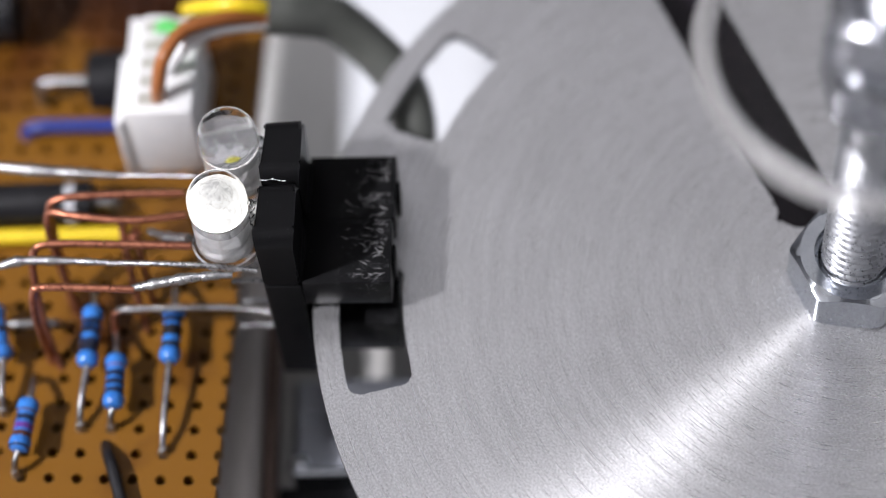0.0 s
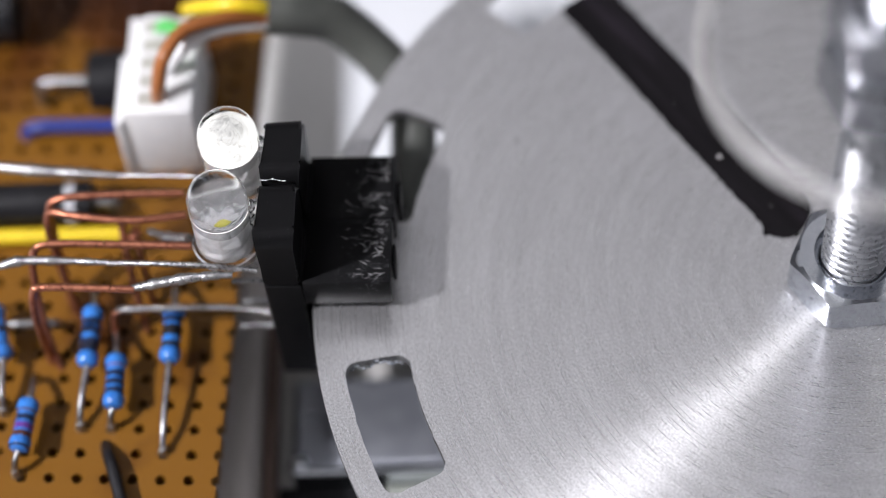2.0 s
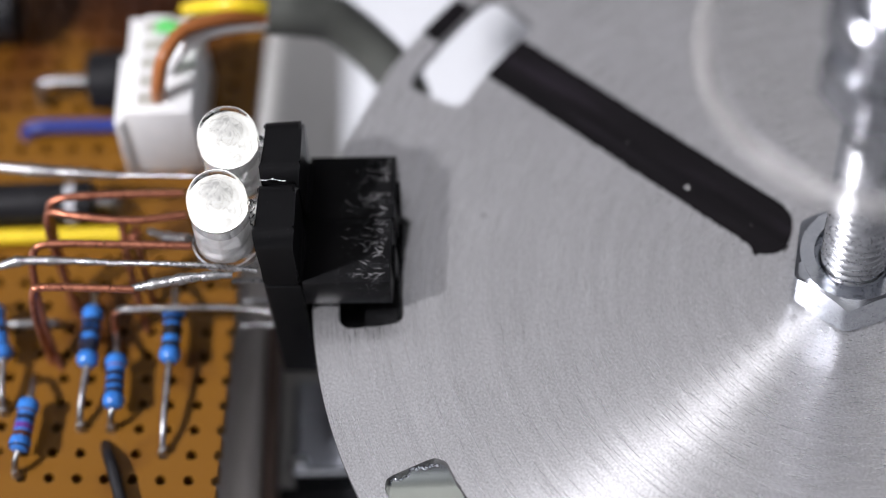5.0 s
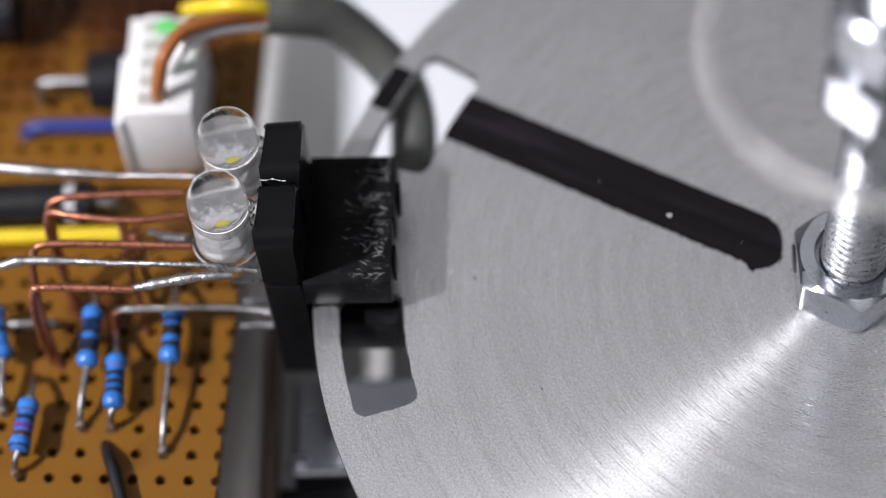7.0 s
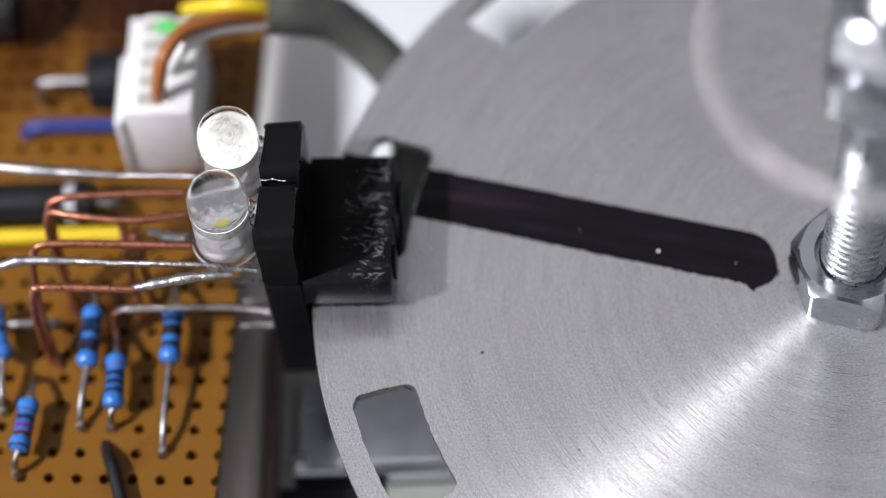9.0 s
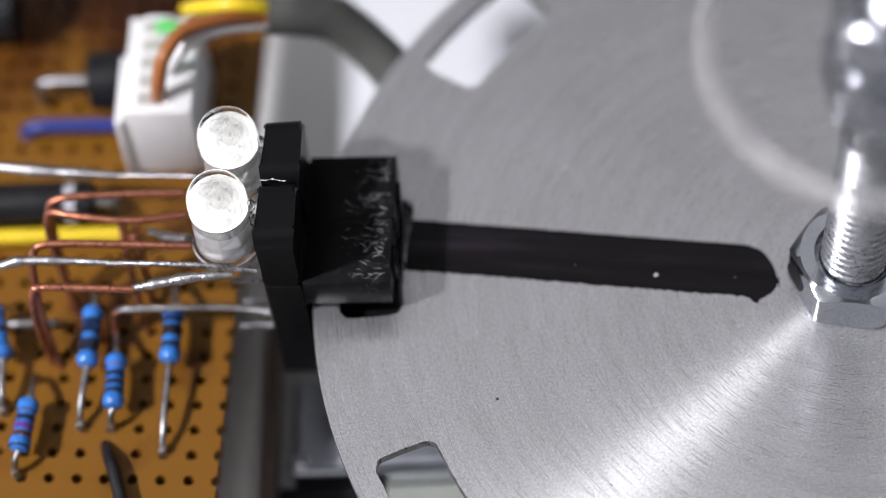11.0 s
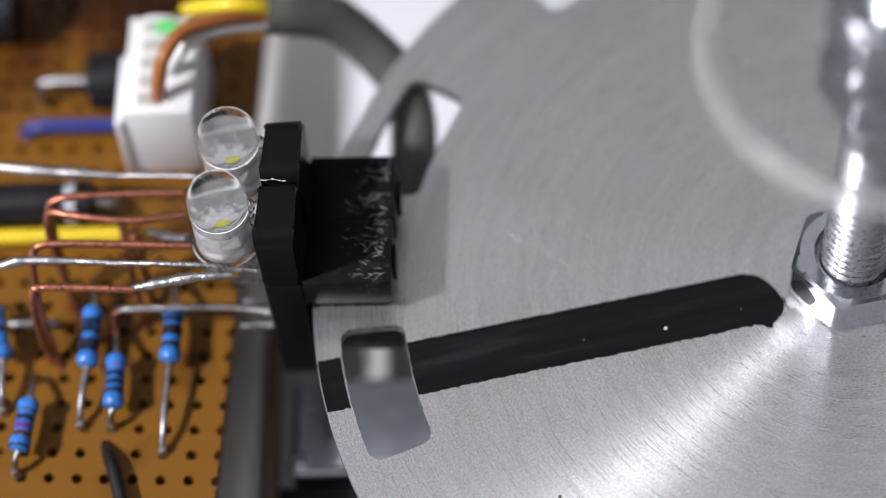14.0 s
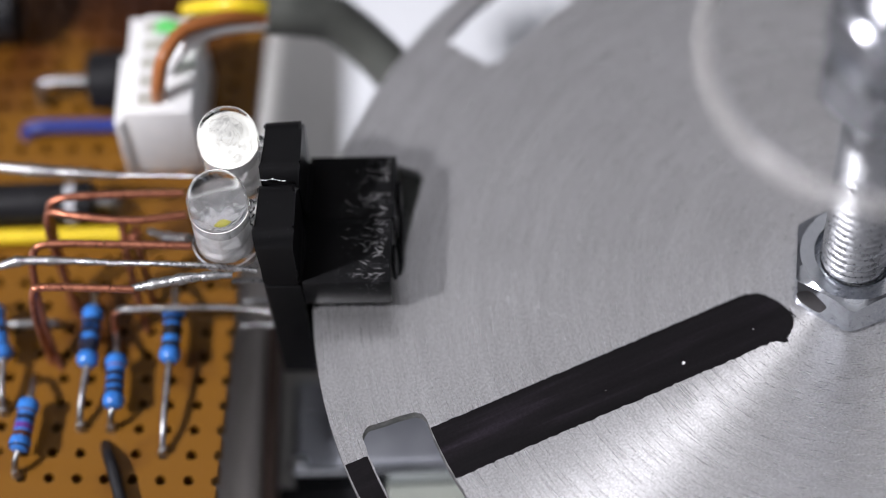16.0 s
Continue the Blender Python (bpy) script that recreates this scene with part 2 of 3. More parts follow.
SILVERBAND = grained("grey_band_paint", (0.35, 0.35, 0.38), (0.48, 0.48, 0.50), 0.6, (0.35, 0.5))
ENAMEL = grained("grey_green_enamel", (0.20, 0.215, 0.19), (0.27, 0.285, 0.255), 0.1, (0.4, 0.55))
CUP = grained("reflector_silver", (0.80, 0.81, 0.83), (0.93, 0.93, 0.94), 0.22, (0.04, 0.12), 1.0, 1.0, (1.5, 0.8, 1), 2.0, 0.0005)
CUP.node_tree.nodes["Principled BSDF"].inputs["Metallic"].default_value = 0.8
# sawn edge metal, darkened to paint in the shade on the slot walls
SHADED_EDGE = grained("shaded_sawn_edge", (0.10, 0.10, 0.105), (0.34, 0.34, 0.345), 1.5, (0.35, 0.6), 0.9, 0.8)
SATIN = grained("satin_silver", (0.84, 0.85, 0.87), (0.95, 0.95, 0.96), 0.6, (0.05, 0.16), 0.55, 1.0, (1, 1, 0.3), 2.0, 0.0004)
PALE = grained("pale_grey_enamel", (0.36, 0.355, 0.345), (0.46, 0.455, 0.44), 0.08, (0.35, 0.5))
CREAM = grained("cream_enamel", (0.74, 0.73, 0.70), (0.82, 0.81, 0.78), 0.08, (0.4, 0.55))
PHOSPHOR = material("yellow_phosphor", (0.62, 0.58, 0.10), 0.5)
GLOW = glowing("lit_white_core", (1.0, 0.99, 0.97), 0.62, 1.9)
CRYSTAL = grained("bright_lead_frame", (0.78, 0.79, 0.80), (0.95, 0.95, 0.95), 0.8, (0.08, 0.2), 0.2)
FLECK = material("bare_fleck", (0.75, 0.75, 0.76), 0.4)
SCUFF = grained("pale_scuff", (0.10, 0.10, 0.105), (0.48, 0.48, 0.49), 1.2, (0.4, 0.6))
SCORE = material("scored_metal", (0.62, 0.62, 0.63), 0.4, 0.5)
DIRT = material("dark_speck", (0.02, 0.02, 0.02), 0.6)


# ---- builders; all lengths in millimetres ----
def thing(name, at, label, category, group="", turn=0.0):
    ob = new(name)
    ob.empty_display_size = 0.002
    ob.matrix_world = pose(at[0] * MM, at[1] * MM, at[2] * MM, 0, 0, turn)
    return tagged(ob, label, category, group)


def part(name, bm, mat, parent=None, label="", smooth=True, kind="", shift=(0, 0, 0)):
    """Links a bmesh, in millimetres, as one mesh object; shift: the parent's own place, when the mesh is in world places."""
    bmesh.ops.translate(bm, verts=bm.verts, vec=[-v for v in shift])
    bmesh.ops.scale(bm, verts=bm.verts, vec=(MM, MM, MM))
    bmesh.ops.recalc_face_normals(bm, faces=bm.faces)
    me = bpy.data.meshes.new(name)
    bm.to_mesh(me)
    bm.free()
    for m in (mat if isinstance(mat, (list, tuple)) else [mat]):
        me.materials.append(m)
    if smooth:
        me.shade_smooth()
        me.set_sharp_from_angle(angle=radians(35))
    ob = new(name, me)
    ob.parent = parent
    return tagged(ob, label, kind=kind)


def box(lo, hi, bevel=0.0, segments=2):
    bm = bmesh.new()
    bmesh.ops.create_cube(bm, size=1)
    for v in bm.verts:
        v.co = [lo[i] + (v.co[i] + 0.5) * (hi[i] - lo[i]) for i in range(3)]
    if bevel:
        bmesh.ops.bevel(bm, geom=list(bm.edges), offset=bevel, segments=segments, affect="EDGES", profile=0.5)
    return bm


def lathe(profile, steps=40, axis="Z", at=(0, 0, 0)):
    """Turns a profile of (radius, height) about an axis."""
    bm = bmesh.new()
    rings = []
    for r, h in profile:
        if r < 1e-6:
            rings.append([bm.verts.new((0, 0, h))])
        else:
            rings.append([bm.verts.new((r * math.cos(2 * math.pi * k / steps), r * math.sin(2 * math.pi * k / steps), h)) for k in range(steps)])
    for a, b in zip(rings, rings[1:]):
        for k in range(steps):
            j = (k + 1) % steps
            if len(a) == 1 and len(b) == 1:
                continue
            if len(a) == 1:
                bm.faces.new((a[0], b[j], b[k]))
            elif len(b) == 1:
                bm.faces.new((a[k], a[j], b[0]))
            else:
                bm.faces.new((a[k], a[j], b[j], b[k]))
    if axis == "X":
        bmesh.ops.rotate(bm, verts=bm.verts, matrix=Matrix.Rotation(radians(90), 3, "Y"))
    if axis == "Y":
        bmesh.ops.rotate(bm, verts=bm.verts, matrix=Matrix.Rotation(radians(-90), 3, "X"))
    bmesh.ops.translate(bm, verts=bm.verts, vec=at)
    return bm


def spline(points, steps=8):
    """A smooth line through the points."""
    p = [Vector(q) for q in points]
    p = [2 * p[0] - p[1]] + p + [2 * p[-1] - p[-2]]
    out = []
    for a, b, c, d in zip(p, p[1:], p[2:], p[3:]):
        for k in range(steps):
            t = k / steps
            out.append(0.5 * (2 * b + (c - a) * t + (2 * a - 5 * b + 4 * c - d) * t * t + (3 * b - a - 3 * c + d) * t ** 3))
    return out + [p[-2]]


def tube(points, radius, steps=8, sides=14, lumps=0.0, seed=0):
    """A round bar along a smooth line; radius a number or one for each point; lumps: unevenness."""
    path = spline(points, steps)
    rnd = random.Random(seed)
    bm = bmesh.new()
    up, rings = Vector((0.31, 0.2, 0.93)), []
    phase = [rnd.uniform(0, 6.28) for _ in range(3)]
    for i, q in enumerate(path):
        way = (path[min(i + 1, len(path) - 1)] - path[max(i - 1, 0)]).normalized()
        up = (up - way * up.dot(way)).normalized()
        side = way.cross(up)
        t = i / (len(path) - 1)
        if isinstance(radius, (list, tuple)):
            u = t * (len(radius) - 1)
            k = min(int(u), len(radius) - 2)
            r = radius[k] + (radius[k + 1] - radius[k]) * (u - k)
        else:
            r = radius
        r *= 1 + lumps * (math.sin(i * 0.9 + phase[0]) + math.sin(i * 2.1 + phase[1])) * 0.5
        rings.append([bm.verts.new(q + r * (math.cos(a) * up + math.sin(a) * side)) for a in [2 * math.pi * k / sides for k in range(sides)]])
    for a, b in zip(rings, rings[1:]):
        for k in range(sides):
            bm.faces.new((a[k], a[(k + 1) % sides], b[(k + 1) % sides], b[k]))
    bm.faces.new(rings[0][::-1]), bm.faces.new(rings[-1])
    return bm


def plate(outlines, low, high):
    """A flat plate from its outline and the outlines of its holes."""
    bm = bmesh.new()
    for line in outlines:
        vs = [bm.verts.new((x, y, high)) for x, y in line]
        for a, b in zip(vs, vs[1:] + vs[:1]):
            bm.edges.new((a, b))
    bmesh.ops.triangle_fill(bm, use_beauty=True, edges=list(bm.edges))
    made = bmesh.ops.extrude_face_region(bm, geom=list(bm.faces))
    bmesh.ops.translate(bm, verts=[g for g in made["geom"] if isinstance(g, bmesh.types.BMVert)], vec=(0, 0, low - high))
    return bm


def polar(r, degrees):
    return (r * math.cos(radians(degrees)), r * math.sin(radians(degrees)))


# ---- the worktop in a box of unseen walls and ceiling, added for reflections ----
def room():
    for name, lo, hi, mat, label in (
        ("floor", (-700, -700, -110), (700, 700, -80), PAPER, "plain white worktop under the parts"),
        ("ceiling", (-700, -700, 740), (700, 700, 770), CEIL, "plain white added ceiling out of view"),
        ("wall_north", (-730, 700, -110), (730, 730, 770), PLASTER, "plain grey added wall out of view"),
        ("wall_south", (-730, -730, -110), (730, -700, 770), PLASTER, "plain grey added wall out of view"),
        ("wall_east", (700, -700, -110), (730, 700, 770), PLASTER, "plain grey added wall out of view"),
        ("wall_west", (-730, -700, -110), (-700, 700, 770), PLASTER, "plain grey added wall out of view")):
        tagged(part(name, box(lo, hi), mat, None, smooth=False), label, "room", kind="structure")


# ---- the turning disc on its shaft ----
SLOT_IN, SLOT_OUT = 39.9, 45.7
SLOTS = [(-123.05, 8.65), (-159.15, 8.05), (-194.0, 8.6), (-230.2, 8.35), (-266.0, 8.4), (-302.2, 8.3), (-338.0, 8.5), (-14.3, 8.3), (-50.4, 8.4), (-86.8, 8.5)]


def slot_outline(mid, half, seed):
    """A slot with rounded corners, slightly uneven as it was filed by hand."""
    rnd = random.Random(seed)
    w, h, c = (SLOT_OUT - SLOT_IN) / 2, radians(half) * 42.8, 1.2
    line = []
    for cx, cy, a0 in ((w - c, h - c, 0), (-(w - c), h - c, 90), (-(w - c), -(h - c), 180), (w - c, -(h - c), 270)):
        for k in range(6):
            a = radians(a0 + 18 * k)
            line.append((cx + c * math.cos(a), cy + c * math.sin(a)))
    full = []
    for a, b in zip(line, line[1:] + line[:1]):
        n = max(1, int(math.hypot(b[0] - a[0], b[1] - a[1]) / 0.6))
        full += [(a[0] + (b[0] - a[0]) * k / n, a[1] + (b[1] - a[1]) * k / n) for k in range(n)]
    return [polar(42.8 + x + rnd.uniform(-0.05, 0.05), mid + math.degrees(y / 42.8) + rnd.uniform(-0.06, 0.06)) for x, y in full]


def stroke(r0, r1, width, round_tip, seed):
    """A strip of ink along the radius at 164.1 degrees, with a ragged border."""
    rnd = random.Random(seed)
    left, right = [], []
    n = max(6, int((r1 - r0) / 0.35))
    for k in range(n + 1):
        r = r0 + (r1 - r0) * k / n
        w = width / 2
        if round_tip and r - r0 < width / 2:
            d = 1 - (r - r0) / (width / 2)
            w *= math.sqrt(max(0.02, 1 - d ** 2.4))
        left.append((r, w + rnd.uniform(-0.12, 0.06)))
        if round_tip and r - r0 < 3.8:
            w = min(w, width / 2 * (1.6 * math.sqrt(max(0.0, 1 - (1 - (r - r0) / 3.8) ** 2)) - 0.6))
        right.append((r, -w + rnd.uniform(-0.03, 0.05)))
    bm = bmesh.new()
    turn = Matrix.Rotation(radians(164.1), 3, "Z")

    def bent(r, s):
        return turn @ Vector((math.sqrt(max(r * r - s * s, 0.01)), s, 0.03))
    rows = []
    for (r, a), (_, b) in zip(left, right):
        rows.append([bm.verts.new(bent(r, a + (b - a) * j / 4)) for j in range(5)])
    for p, q in zip(rows, rows[1:]):
        for j in range(4):
            bm.faces.new((p[j], p[j + 1], q[j + 1], q[j]))
    made = bmesh.ops.extrude_face_region(bm, geom=list(bm.faces))
    bmesh.ops.translate(bm, verts=[g for g in made["geom"] if isinstance(g, bmesh.types.BMVert)], vec=(0, 0, -0.028))
    return bm


def hex_nut(corner, height, hole, low, turn):
    """A hexagon nut, its corners turned down above and below, with a countersunk bore."""
    bm = bmesh.new()
    flat = corner * math.cos(radians(30))
    n = 120
    rows = []
    for kind in ("low_in", "low_rim", "low_hex", "high_hex", "high_rim", "high_lip", "high_sink", "high_in"):
        ring = []
        for k in range(n):
            a = 360 * k / n
            hexed = flat / math.cos(radians((a % 60) - 30))
            # the sides are rounded off a little at the corners
            hexed -= 0.12 * max(0.0, (hexed - flat) / (corner - flat) - 0.8) * 5
            r = {"low_in": hole, "low_rim": flat * 0.97, "low_hex": hexed, "high_hex": hexed, "high_rim": flat * 0.955, "high_lip": flat * 0.93, "high_sink": hole + 0.55, "high_in": hole}[kind]
            z = low if kind.startswith("low") else low + height
            if kind == "low_hex":
                z += 0.5 * (hexed - flat * 0.97)
            if kind == "high_hex":
                z -= 0.62 * (hexed - flat * 0.955) + 0.05
            if kind == "high_in":
                z -= 0.6
            ring.append(bm.verts.new((*polar(r, a + turn), z)))
        rows.append(ring)
    for p, q in zip(rows, rows[1:] + rows[:1]):
        for k in range(n):
            bm.faces.new((p[k], p[(k + 1) % n], q[(k + 1) % n], q[k]))
    return bm


def threaded_rod(radius, pitch, low, high):
    """A rod with a real helical thread."""
    bm = bmesh.new()
    sides, per = 40, 8
    n = int((high - low) / pitch * per)
    rows = []
    for i in range(n + 1):
        z = low + i * pitch / per
        ring = []
        for k in range(sides):
            u = (z / pitch - k / sides) % 1.0
            depth = 0.42 * min(1.0, max(0.0, abs(u - 0.5) * 2.6 - 0.25))
            ring.append(bm.verts.new((*polar(radius - depth, 360 * k / sides), z)))
        rows.append(ring)
    for p, q in zip(rows, rows[1:]):
        for k in range(sides):
            bm.faces.new((p[k], p[(k + 1) % sides], q[(k + 1) % sides], q[k]))
    bm.faces.new(rows[0][::-1]), bm.faces.new(rows[-1])
    return bm


def encoder_disc():
    disc = thing("encoder_disc", (0, 0, 0), "brushed aluminium slotted disc on a threaded steel shaft", "encoder disc")
    outlines = [[polar(48.0, k) for k in range(360)], [polar(3.1, 6 * k) for k in range(60)]]
    outlines += [slot_outline(mid, half, 10 + k) for k, (mid, half) in enumerate(SLOTS)]
    sheet = plate(outlines, -1.0, 0.0)
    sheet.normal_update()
    # upright cut faces take the metal with shade in its colour
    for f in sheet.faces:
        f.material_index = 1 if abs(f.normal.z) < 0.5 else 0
    part("slotted_plate", sheet, [DISC, SHADED_EDGE], disc, "brushed aluminium plate with ten slots", smooth=False)
    part("ink_stroke", stroke(6.3, 39.85, 5.4, True, 1), INK, disc, "black marker stroke along the radius")
    part("ink_stroke", stroke(45.85, 47.92, 5.2, False, 2), INK, disc, "black marker stroke on the rim")
    blot = [(8.5 + 0.9 * math.cos(t) * (1 + 0.2 * math.sin(3 * t)), 1.3 * math.sin(t) * (1 + 0.18 * math.cos(5 * t))) for t in [k * 0.349 for k in range(18)]]
    blot = [polar(r, 176.5 + math.degrees(v / 8.5)) for r, v in blot]
    part("ink_smear", plate([blot], 0.003, 0.02), INK, disc, "dark smear at the stroke's tip")
    mark = plate([[(-1.15 + 1.45 * math.cos(t) + 0.12 * math.sin(3 * t), 2.0 + 1.35 * math.sin(t) + 0.1 * math.cos(4 * t)) for t in [k * 0.2618 for k in range(24)]]], 4.97, 5.02)
    for v in mark.verts:
        v.co = (v.co.z, v.co.x, v.co.y)
    bmesh.ops.rotate(mark, verts=mark.verts, matrix=Matrix.Rotation(radians(-166.3), 3, "Z"))
    part("ink_mark", mark, INK, disc, "black ink on a nut face", smooth=False)
    part("hub_nut", hex_nut(5.78, 4.5, 3.0, 0.01, 43.7), ZINC, disc, "zinc plated hexagon nut")
    part("threaded_shaft", threaded_rod(2.95, 1.0, -20.95, 46), ROD, disc, "zinc plated threaded rod")
    part("jam_nut", hex_nut(5.5, 4.8, 3.0, 28.9, 29), DIMMED_ZINC, disc, "zinc plated hexagon nut under the clear wheel")
    part("jam_nut", hex_nut(5.5, 5.0, 3.0, 36.4, 24), DIMMED_ZINC, disc, "zinc plated hexagon nut over the clear wheel")
    part("upper_washer", lathe([(3.05, 35.32), (5.0, 35.32), (5.1, 35.4), (5.1, 36.2), (5.0, 36.3), (3.05, 36.3), (3.05, 35.32)], 48), ZINC, disc)
    web = lathe([(3.05, 33.75), (13.7, 33.75), (13.7, 35.25), (3.05, 35.25), (3.05, 33.75)], 72)
    part("clear_wheel", web, ACRYLIC, disc, "clear acrylic wheel")
    rim = [(14.5 + 0.8 * math.cos(radians(a)), 34.5 + 1.1 * math.sin(radians(a))) for a in range(0, 361, 24)]
    part("wheel_rim", lathe(rim, 96), RIM, disc, "frosted acrylic rim")
    rnd = random.Random(8)
    curl = []
    for k in range(15):
        r = 40.5 + 4.6 * k / 14
        curl.append(Vector((*polar(r, -131.55 + 0.25 * math.sin(k * 0.8) + rnd.uniform(0, 0.3) + (0.8 if k in (0, 14) else 0)), -0.35 - 0.3 * abs(math.sin(k * 0.45)))))
    part("torn_burr", tube(curl, [0.12, 0.2, 0.13, 0.22, 0.1, 0.2, 0.14], 4, 7, 0.5, 3), ZINC, disc, "torn shiny metal burr")
    rag = [Vector((*polar(40.4 + 4.7 * k / 14, 192.55 + 0.18 * math.sin(k * 1.3) + (0.9 if k in (0, 14) else 0.3 if k in (1, 13) else 0)), -0.12 - 0.12 * (k % 3))) for k in range(15)]
    part("rough_burr", tube(rag, [0.06, 0.12, 0.05, 0.14, 0.06, 0.1, 0.05], 4, 7, 0.6, 6), DIRT, disc, "dark ragged burr along a slot's end")
    rnd = random.Random(5)
    for r, a, size, mat, name in ((17.23, 167.99, 0.17, FLECK, "bare_fleck"), (24.5, 165.6, 0.05, FLECK, "bare_fleck"), (33.46, 190.7, 0.16, DIRT, "dirt_speck"),
                                  (10.2, 168.5, 0.05, FLECK, "bare_fleck"), (29.5, 213.0, 0.09, DIRT, "dirt_speck"), (31.0, 118.0, 0.13, DIRT, "dirt_speck")):
        line = [(polar(r, a)[0] + size * rnd.uniform(0.6, 1.2) * math.cos(k), polar(r, a)[1] + size * rnd.uniform(0.6, 1.2) * math.sin(k)) for k in [j * 0.785 for j in range(8)]]
        part(name, plate([line], 0.004, 0.045), mat, disc)
    for (r0, a0), (r1, a1) in (((28.71, 143.15), (24.26, 148.87)), ((30.87, 141.42), (29.76, -216.56)), ((23.63, -217.36), (23.58, -215.69)), ((25.60, 182.46), (24.80, 182.17)), ((24.90, -177.99), (24.77, -176.13)), ((36.14, 189.16), (35.29, 189.66))):
        p, q = Vector((*polar(r0, a0), 0.015)), Vector((*polar(r1, a1), 0.015))
        part("scratch", tube([p, p.lerp(q, 0.35) + Vector((0.04, 0.03, 0)), p.lerp(q, 0.7) - Vector((0.03, 0.03, 0)), q], [0.01, 0.035, 0.02, 0.035, 0.01], 4, 6), SCORE, disc, "thin bright scratch")
    return disc


# ---- fork sensors ----
def fork_sensor(at, turn):
    s = thing("fork_sensor", at, "black plastic fork light barrier around the disc rim", "light sensor", "fork sensors", turn)
    part("base_plate", box((-11.2, 0, -11.2), (-7.8, 6.4, 4.6), 0.3, 3), BLACK, s)
    round_top = [(0.02, 4.62), (6.38, 4.62)]
    round_top += [(4.88 + 1.5 * math.cos(radians(t)), 10.7 + 1.5 * math.sin(radians(t))) for t in range(0, 91, 15)]
    round_top += [(1.52 + 1.5 * math.cos(radians(t)), 10.7 + 1.5 * math.sin(radians(t))) for t in range(90, 181, 15)]
    ear = plate([round_top], -11.2, -7.95)
    for v in ear.verts:
        v.co = (v.co.z, v.co.x, v.co.y)
    bmesh.ops.bevel(ear, geom=[e for e in ear.edges if len(e.link_faces) == 2 and e.calc_face_angle(0) > 1.2], offset=0.2, segments=3, affect="EDGES")
    part("mounting_ear", ear, BLACK, s)
    part("lower_block", box((-7.78, 0.3, -11.1), (-6.9, 6.1, -2.2), 0.15), BLACK, s)
    part("upper_arm", box((-7.78, 0.01, 1.45), (0, 6.62, 5.1), 0.1), BLACK, s)
    part("lower_arm", box((-6.88, 0.05, -7.2), (0.3, 6.35, -2.4), 0.3, 3), BLACK, s)
    rnd = random.Random(int(at[1] * 100) + 7)
    marks = bmesh.new()
    for _ in range(52):
        x, y, way, long = -0.25 - abs(rnd.gauss(0, 1.5)), rnd.uniform(0.3, 6.4), rnd.gauss(0.05, 0.5), rnd.uniform(0.15, 1.1)
        if x < -5.5:
            continue
        bend = rnd.uniform(-0.2, 0.2)
        left, right = [], []
        for k in range(4):
            a = way + bend * k / 3
            px_, py_ = x - long * k / 3 * math.cos(a), y + long * k / 3 * math.sin(a)
            wide = rnd.uniform(0.008, 0.032) * (0.35 if k in (0, 3) else 1)
            left.append(marks.verts.new((px_ - wide * math.sin(a), py_ - wide * math.cos(a), 5.106)))
            right.append(marks.verts.new((px_ + wide * math.sin(a), py_ + wide * math.cos(a), 5.106)))
        for k in range(3):
            marks.faces.new((left[k], left[k + 1], right[k + 1], right[k]))
    part("scuffing", marks, SCUFF, s, "pale scuff strokes on black plastic", smooth=False)
    part("fillet", tube([(-8.2, 0.5, 5.05), (-8.1, 3.2, 5.1), (-8.2, 5.9, 5.05)], 0.5, 4, 12), BLACK, s)
    if at[1] < 0:
        rnd = random.Random(int(at[1] * 100))
        seam = [(-11.0 + 0.28 * k, 6.42 + rnd.uniform(-0.08, 0.1), 12.0 - 0.02 * k + rnd.uniform(-0.12, 0.08)) for k in range(9)]
        part("dried_glue", tube(seam, [0.02, 0.07, 0.012, 0.055, 0.015, 0.06, 0.02], 4, 6, 0.9, 2), FLECK, s, "whitish crumbs of dried glue")
    part("window_rib", box((0.0, 2.2, 1.7), (0.35, 4.2, 4.6), 0.12), BLACK, s)
    for y in (1.9, 4.5):
        part("pin", tube([(-11.1, y, -5.5), (-13.5, y, -5.5), (-14.6, y, -5.6)], 0.25), TIN, s, "tinned lead")
        part("pin", tube([(-11.1, y, 2.5), (-13.2, y, 2.6), (-14.4, y, 2.5)], 0.25), TIN, s, "tinned lead")
    return s


